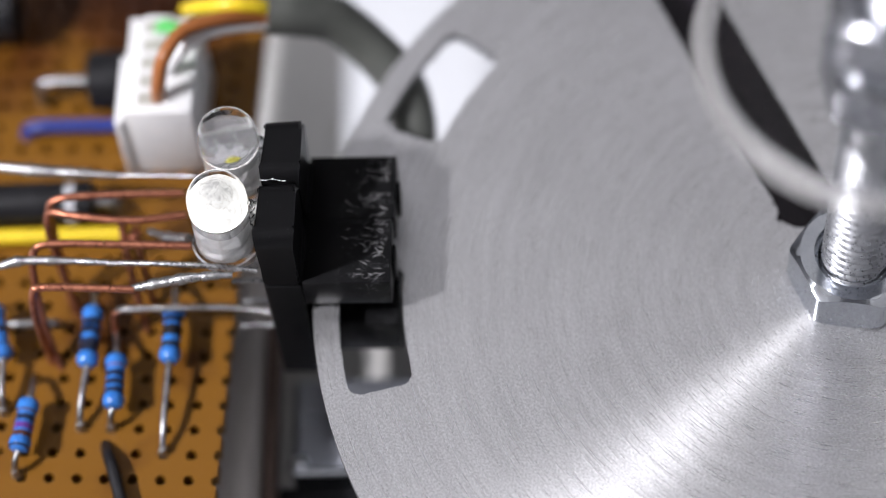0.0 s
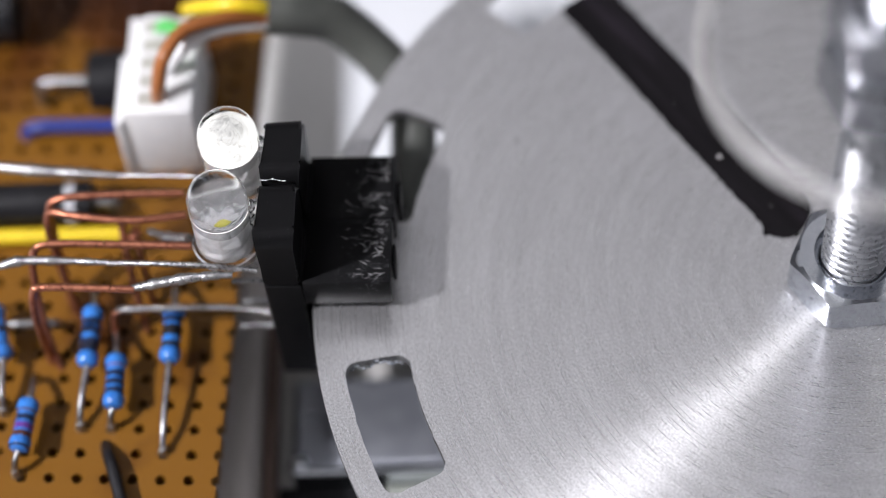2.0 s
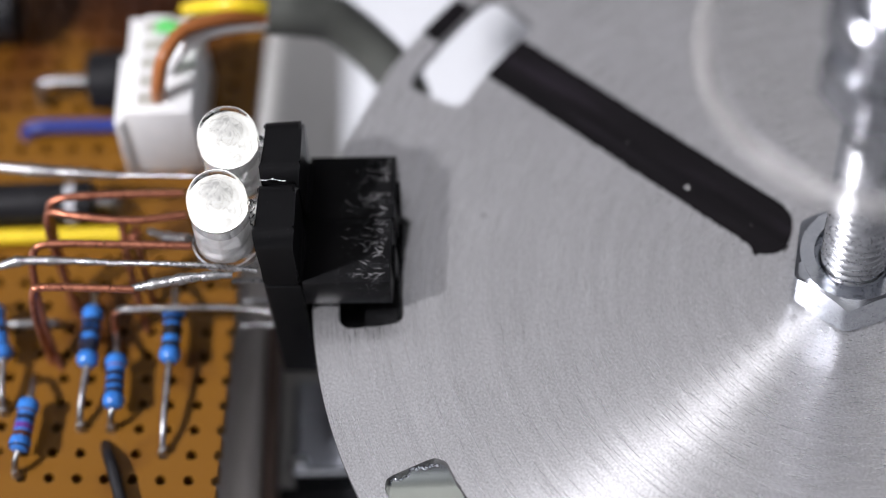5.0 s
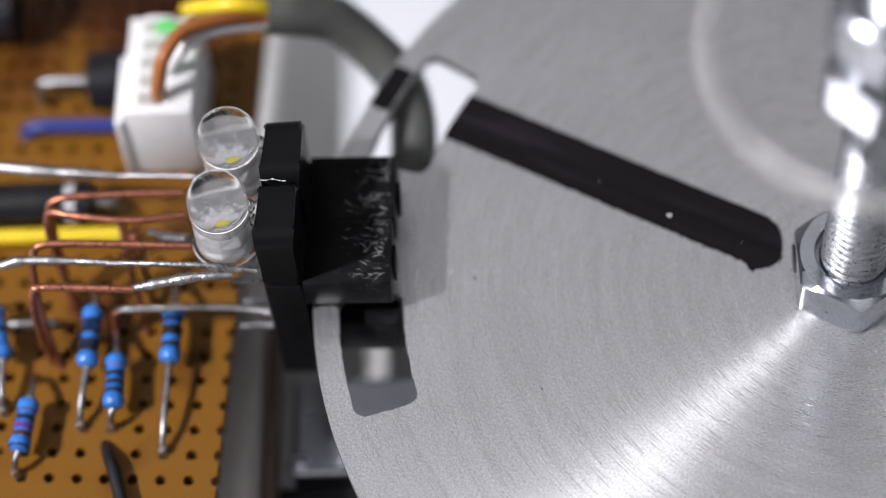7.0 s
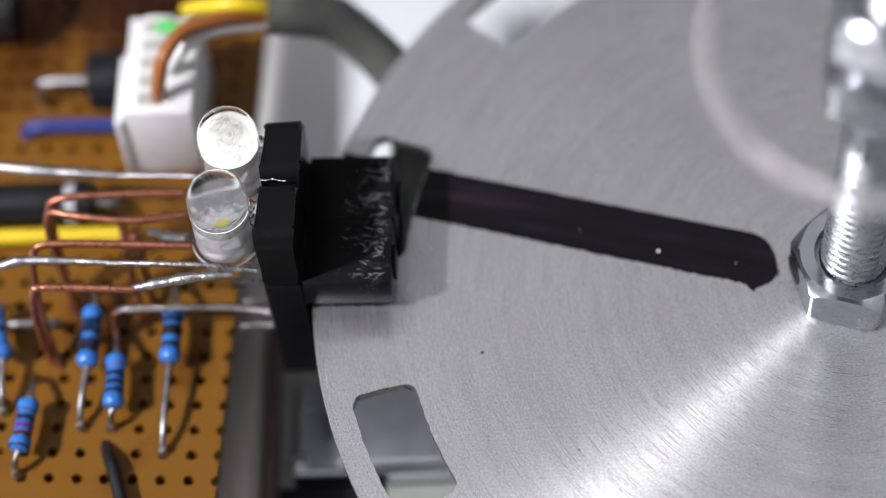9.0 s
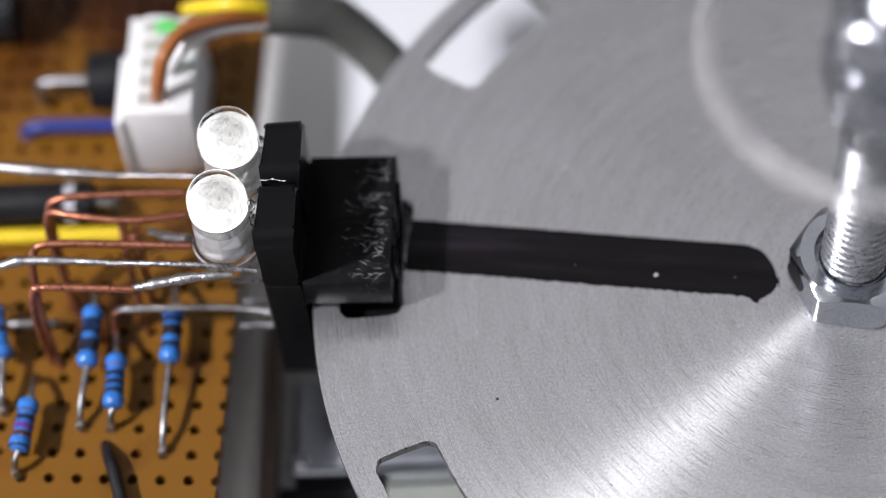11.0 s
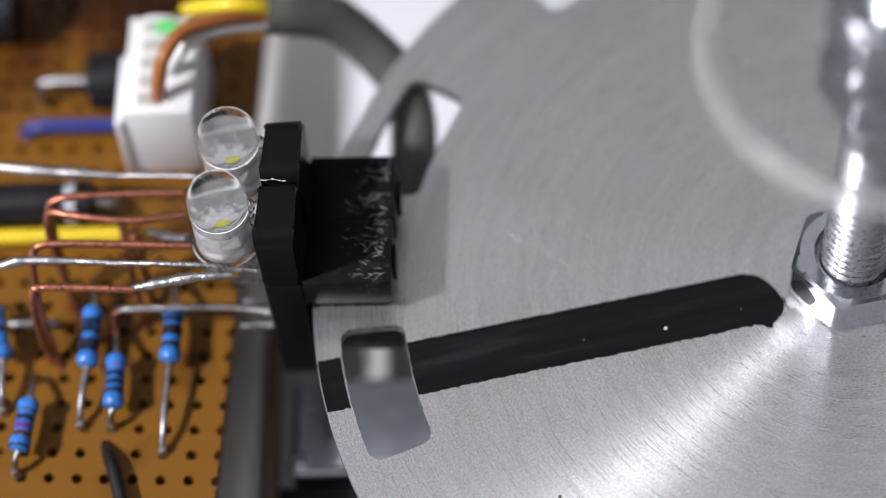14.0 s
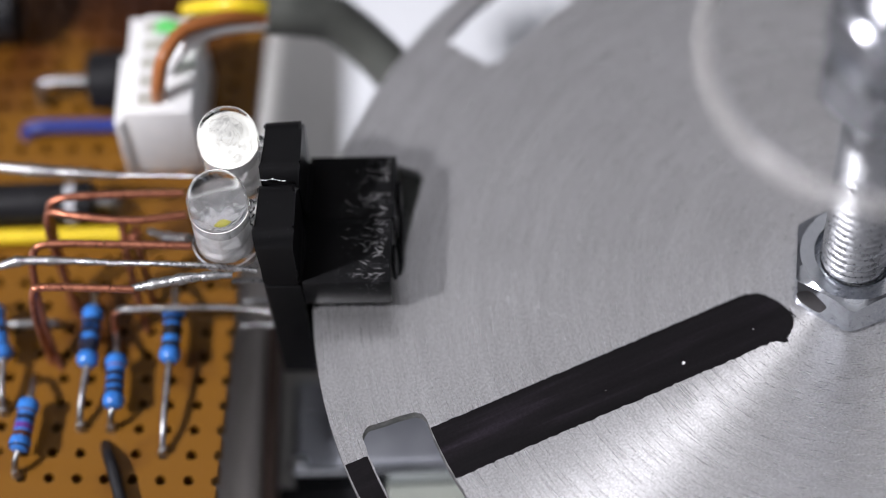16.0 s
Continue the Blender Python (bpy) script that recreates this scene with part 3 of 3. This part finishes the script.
# ---- light emitting diodes ----
def led(at, label):
    x, y, z = at
    d = thing("light_emitting_diode", at, label, "diode lamp", "indicator diodes")
    profile = [(0, 0), (2.9, 0), (3.05, 0.12), (3.05, 0.95), (2.95, 1.05), (2.66, 1.1), (2.66, 7.4)]
    profile += [(2.66 * math.cos(radians(a)), 7.4 + 2.66 * math.sin(radians(a))) for a in range(10, 90, 10)] + [(0, 10.06)]
    part("clear_body", lathe(profile, 56), EPOXY, d, "clear epoxy body with a round dome")
    part("reflector_cup", lathe([(0, 1.6), (0.6, 1.6), (1.35, 2.6), (1.62, 3.8), (1.68, 5.4), (1.64, 5.4), (1.57, 3.8), (1.3, 2.65), (0.55, 1.7), (0, 1.7)], 32), SATIN, d, "silver reflector cup")
    part("glue_bead", tube([(2.45, -0.4, 0.9), (2.6, 0.1, 2.6), (2.5, -0.2, 4.4), (2.6, 0.2, 5.8), (2.45, 0, 7.0)], [0.25, 0.5, 0.32, 0.5, 0.2], 6, 10, 0.5, 11), EPOXY, d, "clear glue bead against the sensor")
    rnd = random.Random(int(x * -10))
    foot = lathe([(1.1, 0.2), (1.95, 0.5), (2.1, 1.3), (1.75, 2.0), (2.0, 2.8), (1.85, 3.6), (1.72, 4.3)], 15)
    for v in foot.verts:
        v.co.x, v.co.y, v.co.z = v.co.x * rnd.uniform(0.86, 1.08), v.co.y * rnd.uniform(0.86, 1.08), v.co.z + rnd.uniform(-0.15, 0.25)
    part("lead_frame", foot, CRYSTAL, d, "bright facets in the foot of the diode", smooth=False)
    part("lead_post", box((-2.2, -0.3, 0.3), (-1.8, 0.3, 4.6), 0.06), CUP, d)
    # the core glows on one face; it lies face down in the cup while the diode is dark
    core = part("light_core", lathe([(0, 0.06), (1.56, 0.06), (1.6, 0.0), (0, 0.0)], 32), CUP, d, "reflector with the lamp chip")
    part("glow_face", lathe([(0, -0.02), (1.56, -0.02), (1.53, -1.6), (1.22, -2.7), (0.8, -3.3), (0.4, -3.55), (0, -3.6)], 32), GLOW, core, "white glowing core")
    part("chip", lathe([(0, 0.08), (0.34, 0.08), (0.28, 0.16), (0, 0.2)], 24), PHOSPHOR, core, "yellow phosphor chip")
    return d, core


# ---- board and its parts ----
PITCH, EDGE, ROW0, TOP = 2.54, -57.16, -14.25, -7.47


def perfboard():
    b = thing("perforated_board", (EDGE, ROW0, TOP - 1.6), "amber perforated circuit board with brown flux stains", "circuit board", turn=-3.3)
    verts, faces = [], []
    sides, rad = 10, 0.52
    for i in range(13):
        for j in range(-3, 26):
            cx, cy = EDGE - PITCH * i, ROW0 + PITCH * j
            base = len(verts)
            angles = [2 * math.pi * (k + 0.5) / sides for k in range(sides)]
            if i == 0:
                angles = [radians(90 + 22.5 * k) for k in range(9)]
            ring = []
            for a in angles:
                ring.append((math.cos(a), math.sin(a)))
            for c, s in ring:
                verts.append((cx + rad * c, cy + rad * s, TOP))
            for c, s in ring:
                m = PITCH / 2 / max(abs(c), abs(s))
                verts.append((cx + m * c, cy + m * s, TOP))
            for c, s in ring:
                verts.append((cx + rad * c, cy + rad * s, TOP - 1.6))
            n = len(ring)
            for k in range(n if i else n - 1):
                q = (k + 1) % n
                faces.append((base + k, base + n + k, base + n + q, base + q))
                faces.append((base + k, base + q, base + 2 * n + q, base + 2 * n + k))
            if i:
                # square corners between the ring ends
                for k in range(n):
                    q = (k + 1) % n
                    (c1, s1), (c2, s2) = ring[k], ring[q]
                    if (abs(c1) > abs(s1)) != (abs(c2) > abs(s2)):
                        verts.append((cx + math.copysign(PITCH / 2, c1 + c2), cy + math.copysign(PITCH / 2, s1 + s2), TOP))
                        faces.append((base + n + k, len(verts) - 1, base + n + q))
            else:
                for k0 in (base, base + n - 1):
                    a, o = verts[k0], verts[k0 + n]
                    verts.extend([(a[0], a[1], TOP), (o[0], o[1], TOP), (o[0], o[1], TOP - 1.6), (a[0], a[1], TOP - 1.6)])
                    faces.append(tuple(len(verts) - 4 + t for t in range(4)))
    me = bpy.data.meshes.new("resin_sheet")
    me.from_pydata([((x - EDGE) * MM, (y - ROW0) * MM, (z - TOP + 1.6) * MM) for x, y, z in verts], [], faces)
    bm = bmesh.new()
    bm.from_mesh(me)
    bmesh.ops.remove_doubles(bm, verts=bm.verts, dist=0.000001)
    bm.to_mesh(me)
    bm.free()
    me.materials.append(BOARD)
    ob = new("resin_sheet", me)
    ob.parent = b
    # black sheet added under the holes to make them dark inside
    part("hole_backing", box((EDGE - 31.5, ROW0 - 8.5, TOP - 1.75), (EDGE - 0.7, ROW0 + 65, TOP - 1.62)), DIODE_SHADE, b, "black sheet that shades the holes of the board", shift=(EDGE, ROW0, TOP - 1.6), smooth=False)
    return b


def resistor(ends, body, bands, height, label):
    """Front and rear lead feet on the board, and the middle of the body, which lies along them."""
    (fx, fy), (rx, ry) = ends
    bx, by, length = body
    r = thing("resistor", (fx, fy, TOP), label, "resistor", "resistors")
    here = (fx, fy, TOP)
    way = Vector((rx - fx, ry - fy, 0)).normalized()
    mid = Vector((bx, by, TOP + height))
    h = length / 2
    profile = [(0, -h), (0.35, -h), (0.75, -h + 0.12), (0.98, -h + 0.45), (1.0, -h + 0.95), (0.84, -h + 1.35), (0.82, 0), (0.84, h - 1.35), (1.0, h - 0.95), (0.98, h - 0.45), (0.75, h - 0.12), (0.35, h), (0, h)]
    spin = Vector((0, 0, 1)).rotation_difference(way).to_matrix()

    def laid(bm):
        bmesh.ops.rotate(bm, verts=bm.verts, matrix=spin)
        bmesh.ops.translate(bm, verts=bm.verts, vec=mid)
        return bm
    part("body", laid(lathe(profile, 28)), BLUE, r, "blue lacquered body", shift=here)
    for k, (pos, kind) in enumerate(bands):
        z = -h + pos * length
        rad = 0.87 + 0.16 * max(0.0, 1 - min(pos, 1 - pos) * length / 1.1)
        part("colour_band", laid(lathe([(rad - 0.2, z - 0.3), (rad, z - 0.28), (rad + 0.012, z), (rad, z + 0.28), (rad - 0.2, z + 0.3)], 28)), BAND[kind], r, kind + " colour band", shift=here)
    a, c = mid - way * h, mid + way * h
    part("lead", tube([(fx, fy, TOP - 1.5), (fx, fy, TOP + 0.3), Vector((fx, fy, TOP + 0.3)).lerp(a, 0.3) + Vector((0, 0, 0.35 * height)), a + way * 0.1], 0.3), TIN, r, shift=here)
    part("lead", tube([c - way * 0.1, c + way * 0.6, (rx, ry, TOP + height * 0.5), (rx, ry, TOP - 1.5)], 0.3), TIN, r, shift=here)
    part("solder_blob", lathe([(0, -0.1), (0.6, -0.1), (0.42, 0.35), (0.33, 0.9), (0, 1.0)], 16, at=(fx, fy, TOP)), TIN, r, shift=here)
    return r


def loose_wire(name, points, radius, mat, label, category="wire", lumps=0.0, seed=0, group=""):
    here = points[0]
    w = thing(name, here, label, category, group)
    part("strand", tube(points, radius, 8, 14, lumps, seed), mat, w, shift=here)
    return w


def axial_diode(x0, x1, y, z, rad, band, lead_pts, label):
    d = thing("diode", (x0, y, TOP), label, "diode", "diodes")
    here = (x0, y, TOP)
    part("body", lathe([(0, 0), (rad * 0.9, 0), (rad, 0.25), (rad, x1 - x0 - 0.25), (rad * 0.9, x1 - x0), (0, x1 - x0)], 36, "X", (x0, y, z)), DIODE_SHADE, d, "black resin body", shift=here)
    if band:
        part("cathode_band", lathe([(rad - 0.1, 0), (rad + 0.02, 0.02), (rad + 0.02, 1.0), (rad - 0.1, 1.02)], 36, "X", (band, y, z)), SILVERBAND, d, "grey ring", shift=here)
    for pts in lead_pts:
        part("lead", tube(pts, 0.62 if len(pts) > 3 else 0.4), TIN, d, shift=here)
    return d


def connector():
    c = thing("wire_connector", (-62.7, 24.7, TOP), "white nylon board connector with coloured wires plugged in", "connector", turn=-1.6)
    high = 10.1
    bm = box((-3.4, -5.6, 0), (3.3, 5.6, high), 0.25)
    part("housing", bm, WHITE, c, "white nylon housing")
    part("latch_wall", box((-4.2, -5.9, 0), (-3.42, 2.0, high - 1.2), 0.25), WHITE, c)
    for k in range(5):
        y = -4.7 + 2.1 * k
        # flat grey plates paint in the shade of the wire cavities
        part("painted_cavity", box((-1.9, y, high - 0.15), (0.5, y + 1.45, high + 0.04), 0.06), CAVITY_SHADE, c)
        part("partition", box((-1.9, y + 1.5, high), (0.6, y + 2.0, high + 0.2), 0.08), WHITE, c)
    return c


# ---- motion ----
def motions():
    turns = [(0.0, -52.7), (0.5, -48.1), (1.0, -45.05), (1.5, -43.19), (2.0, -39.66), (2.5, -37.74), (3.0, -35.83), (3.5, -33.47), (4.0, -30.02),
             (4.8, -25.7), (5.7, -20.8), (6.5, -16.27), (7.0, -13.15), (7.5, -9.78), (8.0, -6.09), (8.5, -3.24), (9.0, 0.0), (9.8, 3.3), (10.7, 7.15),
             (11.5, 10.85), (12.0, 14.9), (12.5, 17.81), (13.0, 20.1), (13.5, 23.95), (14.0, 26.85), (14.5, 30.49), (15.0, 33.42), (15.5, 35.58), (16.0, 39.5)]
    walk(disc, [(t, pose(0, 0, 0, 0, 0, a)) for t, a in turns])

    def switched(core, lit, times):
        """Turns a core over, in a tenth of a second, at each of the times."""
        rows, angle = [(0.0, 180 if lit else 0)], 180 if lit else 0
        for t in times:
            for k in range(4):
                rows.append((t - 0.05 + k / 30, angle + 60 * k))
            angle += 180
        rows.append((16.0, angle))
        walk(core, [(t, pose(0, 0, 5.47 * MM, a, 0, 0)) for t, a in rows])
    switched(upper_core, False, [1.85, 5.25, 8.15, 11.75, 14.55])
    switched(lower_core, True, [0.35, 3.75, 6.75, 9.7, 13.15])


# ---- the place ----
room()
disc = encoder_disc()
fork_sensor((-40.66, -1.66, 0), -1.5)
fork_sensor((-40.29, 4.99, 0), -1.5)
_, upper_core = led((-54.55, 9.83, 4.45), "clear round diode lamp beside the rear sensor ear")
_, lower_core = led((-55.2, 3.22, 4.45), "clear round diode lamp beside the front sensor ear")
perfboard()
connector()

# rail and plate under the disc
rail = thing("metal_rail", (-55, 10, -21), "grey milled aluminium rail beside the circuit board", "rail")
part("bar", box((-61.5, -60, -21), (-54.6, 16, -14.6), 0.9, 4), ALU, rail, shift=(-55, 10, -21))
# bar added to make the strip beside the board greyer
part("added_rear_bar", box((-60.5, 16.1, -46), (-49.4, 75, -42), 1.5, 4), CREAM, rail, "pale bar added for the grey strip beside the board", shift=(-55, 10, -21))
# dark brown strip set between rail and bracket
part("groove_strip", box((-54.58, -60, -21), (-53.3, 9, -18.5), 0.2), GAP_BROWN, rail, "dark brown strip in the gap beside the rail", shift=(-55, 10, -21))
bracket = thing("steel_bracket", (-40, -2, -21), "dull steel bracket plate below the disc rim", "bracket")
part("top_plate", box((-51.8, -7.9, -21), (-14, 1.9, -18.4), 0.9, 5), STEEL, bracket, shift=(-40, -2, -21))
part("front_lip", box((-51.8, -8.9, -21), (-14, -7.92, -17.9), 0.42, 4), ZINC, bracket, "polished front lip", shift=(-40, -2, -21))
# shiny rounded block added for the glint at the corner
part("glint_corner", box((-52.05, -8.5, -20.2), (-49.9, -6.2, -18.05), 0.85, 6), ZINC, bracket, "polished corner added to catch a glint", shift=(-40, -2, -21))
base = thing("machine_base", (-35, -20, -80), "heavy pale enamelled base block under rail and bracket", "base block")
part("block", box((-57.5, -60, -80), (-14, 14.0, -21.05), 1.0), PALE, base, shift=(-35, -20, -80))
# plate added to cover the white worktop before the bracket
part("front_plate", box((-42.9, -40, -21.02), (-14, -9.0, -20.2), 0.3), ENAMEL, base, "grey green plate added before the bracket", shift=(-35, -20, -80))
bearing = thing("shaft_bearing", (0, 0, -80), "steel bearing block that holds the shaft", "bearing")
part("housing", box((-12, -12, -80), (12, 12, -21), 1.0), STEEL, bearing, shift=(0, 0, -80))
part("collar", lathe([(3.1, -21), (8, -21), (8, -17), (3.1, -17), (3.1, -21)], 40), ZINC, bearing, shift=(0, 0, -80))
# black sheet laid where shade falls before the bracket
pad = thing("shade_sheet", (-48, -15, -21), "flat black sheet in place of shade before the bracket", "pad")
part("sheet", box((-53.2, -24, -21), (-43.0, -9.0, -20.0), 0.3), DIODE_SHADE, pad, shift=(-48, -15, -21))

# resistors on the board
resistor(((-75.31, -12.83), (-74.23, -3.73)), (-74.47, -9.18, 5.24), ((0.1, "navy"), (0.28, "brown"), (0.44, "violet"), (0.6, "navy"), (0.78, "brown")), 2.4, "blue metal film resistor with brown and violet bands")
resistor(((-69.78, -8.39), (-69.29, 5.66)), (-69.07, -0.33, 6.21), ((0.22, "navy"), (0.3, "black"), (0.38, "navy"), (0.56, "navy"), (0.72, "navy"), (0.87, "brown")), 2.5, "blue resistor with dark bands and long lead")
resistor(((-66.89, -8.57), (-66.94, 0.70)), (-66.50, -5.03, 5.43), ((0.12, "brown"), (0.28, "navy"), (0.44, "navy"), (0.6, "navy"), (0.8, "red")), 2.4, "blue resistor with navy and brown bands")
resistor(((-62.06, -11.22), (-61.58, 5.35)), (-61.50, -0.43, 5.82), ((0.27, "black"), (0.48, "black"), (0.57, "black"), (0.72, "navy"), (0.82, "black")), 2.6, "blue resistor with black bands and long lead")
resistor(((-77.02, -6.59), (-79.67, 3.64)), (-77.72, 0.51, 5.82), ((0.2, "navy"), (0.5, "black"), (0.8, "navy")), 2.4, "blue resistor at the board's far side")

# copper loops from the sensors to the board
loose_wire("copper_wire", [(-59.37, 8.53, 5.00), (-66.81, 8.64, 5.00), (-70.76, 8.60, 4.68), (-71.88, 8.21, 3.42), (-72.08, 7.69, -1.31), (-71.50, 4.54, -7.97)], 0.36, COPPER, "bare copper wire bent down into the board", group="copper wires")
loose_wire("copper_wire", [(-59.02, 6.18, 5.00), (-63.82, 5.80, 5.00), (-68.71, 6.45, 5.00), (-71.32, 7.18, 4.68), (-71.92, 6.89, 3.42), (-72.08, 6.59, -0.52), (-70.93, 3.62, -7.97)], 0.36, COPPER, "bare copper wire bent down into the board", group="copper wires")
loose_wire("copper_wire", [(-58.38, 2.88, 5.00), (-65.42, 3.38, 5.00), (-71.04, 3.64, 5.00), (-72.63, 3.38, 4.37), (-73.22, 2.81, 1.84), (-73.20, 0.66, -3.68), (-72.00, -2.36, -7.97)], 0.36, COPPER, "bare copper wire bent down into the board", group="copper wires")
loose_wire("copper_wire", [(-63.26, -1.16, 4.61), (-67.76, -0.83, 4.61), (-71.55, -0.63, 4.61), (-72.51, -0.81, 3.90), (-73.02, -1.18, -0.52), (-72.96, -1.43, -7.97)], 0.36, COPPER, "bare copper wire with tinned end", group="copper wires")
loose_wire("copper_wire", [(-65.85, 8.55, 0.26), (-65.59, 6.80, -1.31), (-65.06, 4.37, -4.47), (-64.34, 1.55, -7.97)], 0.36, COPPER, "upright bare copper wire on the board", group="copper wires")
loose_wire("copper_wire", [(-64.70, 8.60, -0.52), (-64.53, 7.27, -2.10), (-64.14, 5.57, -5.47), (-63.51, 3.33, -7.97)], 0.36, COPPER, "upright bare copper wire on the board", group="copper wires")
loose_wire("copper_wire", [(-66.20, 1.41, -3.44), (-66.78, 1.18, -3.84), (-66.94, 0.84, -5.47), (-66.70, -1.39, -7.97)], 0.3, COPPER, "thin copper lead into the board", group="copper wires")
loose_wire("solder_joint", [(-64.94, 7.75, -0.21), (-64.73, 7.50, -0.52), (-64.31, 7.44, -0.84)], [0.3, 0.75, 0.3], COPPER, "coppery solder blob on two wires", "solder joint", 0.2, 4)
# tinned leads
loose_wire("tinned_lead", [(-78.42, 13.47, 3.42), (-73.59, 12.55, 3.58), (-68.83, 12.01, 3.58), (-65.50, 11.61, 3.58)], [0.5, 0.6, 0.5, 0.24], TIN, "lumpy solder coated lead", "wire", 0.14, 1, "tinned leads")
loose_wire("tinned_lead", [(-66.21, 11.64, 3.66), (-61.91, 11.01, 4.21), (-58.11, 10.13, 5.20)], 0.2, TIN, "thin straight tinned lead", "wire", 0, 2, "tinned leads")
loose_wire("tinned_lead", [(-76.67, 1.51, 4.21), (-74.03, 2.13, 4.68), (-69.95, 1.94, 4.84), (-65.27, 1.42, 5.00)], [0.3, 0.46, 0.36, 0.25], TIN, "lumpy solder coated lead", "wire", 0.18, 3, "tinned leads")
loose_wire("tinned_lead", [(-65.78, 1.44, 5.00), (-58.63, 0.73, 5.40), (-52.41, 0.14, 4.92)], 0.26, TIN, "straight tinned lead to the sensor", "wire", 0, 4, "tinned leads")
loose_wire("tinned_lead", [(-63.67, -1.05, 4.61), (-60.20, -0.67, 5.00), (-57.13, -0.55, 5.40), (-54.57, -0.52, 5.40)], [0.36, 0.5, 0.42, 0.3], TIN, "solder coated wire end", "wire", 0.22, 5, "tinned leads")
loose_wire("tinned_lead", [(-66.59, 1.19, -3.68), (-66.30, 1.42, -3.44), (-65.50, 1.50, -3.37), (-61.52, 1.41, -3.29), (-56.34, 1.27, -3.29), (-52.17, 0.66, -3.29)], [0.26, 0.3, 0.34, 0.3, 0.3, 0.28], TIN, "tinned lead below the disc level", "wire", 0.08, 6, "tinned leads")
loose_wire("tinned_lead", [(-78.78, 1.45, -5.47), (-75.58, 1.57, -5.47), (-72.68, 1.81, -5.97), (-72.55, 2.36, -7.87)], [0.3, 0.45, 0.42, 0.3], TIN, "short tinned lead on the board", "wire", 0.1, 7, "tinned leads")
loose_wire("tinned_lead", [(-62.88, 6.59, 1.84), (-60.69, 4.84, 3.42), (-58.67, 3.71, 5.00)], [0.3, 0.5, 0.4], TIN, "solder coated lead under the diode lamp", "wire", 0.2, 8, "tinned leads")
# insulated wires
loose_wire("yellow_wire", [(-81.10, 11.83, -6.47), (-75.65, 11.77, -6.47), (-70.21, 11.72, -6.47), (-66.66, 11.62, -6.47)], 0.75, PVC["yellow"], "yellow insulated wire on the board", group="insulated wires")
loose_wire("blue_wire", [(-77.51, 24.15, -7.47), (-76.54, 24.10, -6.07), (-72.61, 23.99, -5.87), (-67.90, 23.85, -5.87)], 0.7, PVC["blue"], "blue insulated wire on the board", group="insulated wires")
loose_wire("black_wire", [(-67.43, -10.16, -7.87), (-66.78, -12.05, -6.67), (-66.04, -14.32, -6.47), (-64.75, -18.75, -6.47)], 0.62, PVC["black"], "black insulated wire on the board", group="insulated wires")
axial_diode(-83.09, -69.84, 14.74, -5.37, 2.05, -72.40, [[(-69.94, 14.56, -5.37), (-68.46, 14.52, -5.37), (-67.66, 14.52, -6.47), (-67.56, 14.56, -8.47)]], "black diode with a grey ring on the board")
axial_diode(-70.85, -66.14, 28.00, -4.15, 2.9, None, [[(-70.75, 28.07, -4.15), (-73.31, 28.14, -4.15), (-75.54, 28.15, -4.47), (-76.12, 28.10, -6.47), (-76.10, 28.13, -8.47)]], "large black diode with a thick bent lead")
axial_diode(-86.32, -78.67, 36.87, -3.68, 3.2, None, [], "large black round part at the board's rim")

# cable with its cores
cable = thing("grey_cable", (-38.6, 20, -80), "grey sheathed cable bending down behind the disc", "cable")
CABLE = [(-52.65, 28.87, 4.61), (-50.02, 29.23, 3.90), (-46.50, 29.77, 1.84), (-43.44, 28.81, -1.00), (-40.55, 26.23, -3.37), (-39.33, 22.51, -3.84), (-39.19, 18.69, -4.97), (-39.59, 15.03, -7.27), (-40.22, 12.51, -11.47), (-41.25, 13.68, -21.47), (-42.67, 23.60, -42.47), (-45.00, 41.15, -75.47)]
part("sheath", tube(CABLE, 2.25, 10, 24), SHEATH, cable, "grey cable sheath", shift=(-38.6, 20, -80))
part("core_wire", tube([(-62.76, 20.86, 2.40), (-62.39, 20.89, 4.61), (-61.49, 21.98, 7.50), (-59.50, 24.64, 8.00), (-55.92, 26.51, 7.00), (-52.57, 28.00, 4.68), (-50.03, 28.74, 3.90)], 0.68), PVC["brown"], cable, "brown insulated core", shift=(-38.6, 20, -80))
part("core_wire", tube([(-61.88, 23.92, 2.40), (-61.29, 23.78, 4.21), (-59.50, 24.60, 6.00), (-56.64, 26.11, 6.00), (-52.66, 27.83, 4.37), (-50.03, 28.80, 3.74)], 0.68), PVC["white"], cable, "white insulated core", shift=(-38.6, 20, -80))
part("core_wire", tube([(-62.95, 29.01, 2.40), (-62.52, 28.62, 3.42), (-61.77, 28.04, 4.05), (-59.82, 26.89, 4.53), (-56.29, 27.51, 4.68), (-52.13, 28.70, 3.90)], 0.68), PVC["green"], cable, "green insulated core", shift=(-38.6, 20, -80))
part("core_wire", tube([(-60.60, 31.30, 2.40), (-59.08, 29.46, 5.00), (-56.08, 28.11, 7.00), (-53.47, 28.22, 6.50), (-51.03, 29.23, 4.21)], 0.72), PVC["yellow"], cable, "yellow insulated core", shift=(-38.6, 20, -80))

motions()
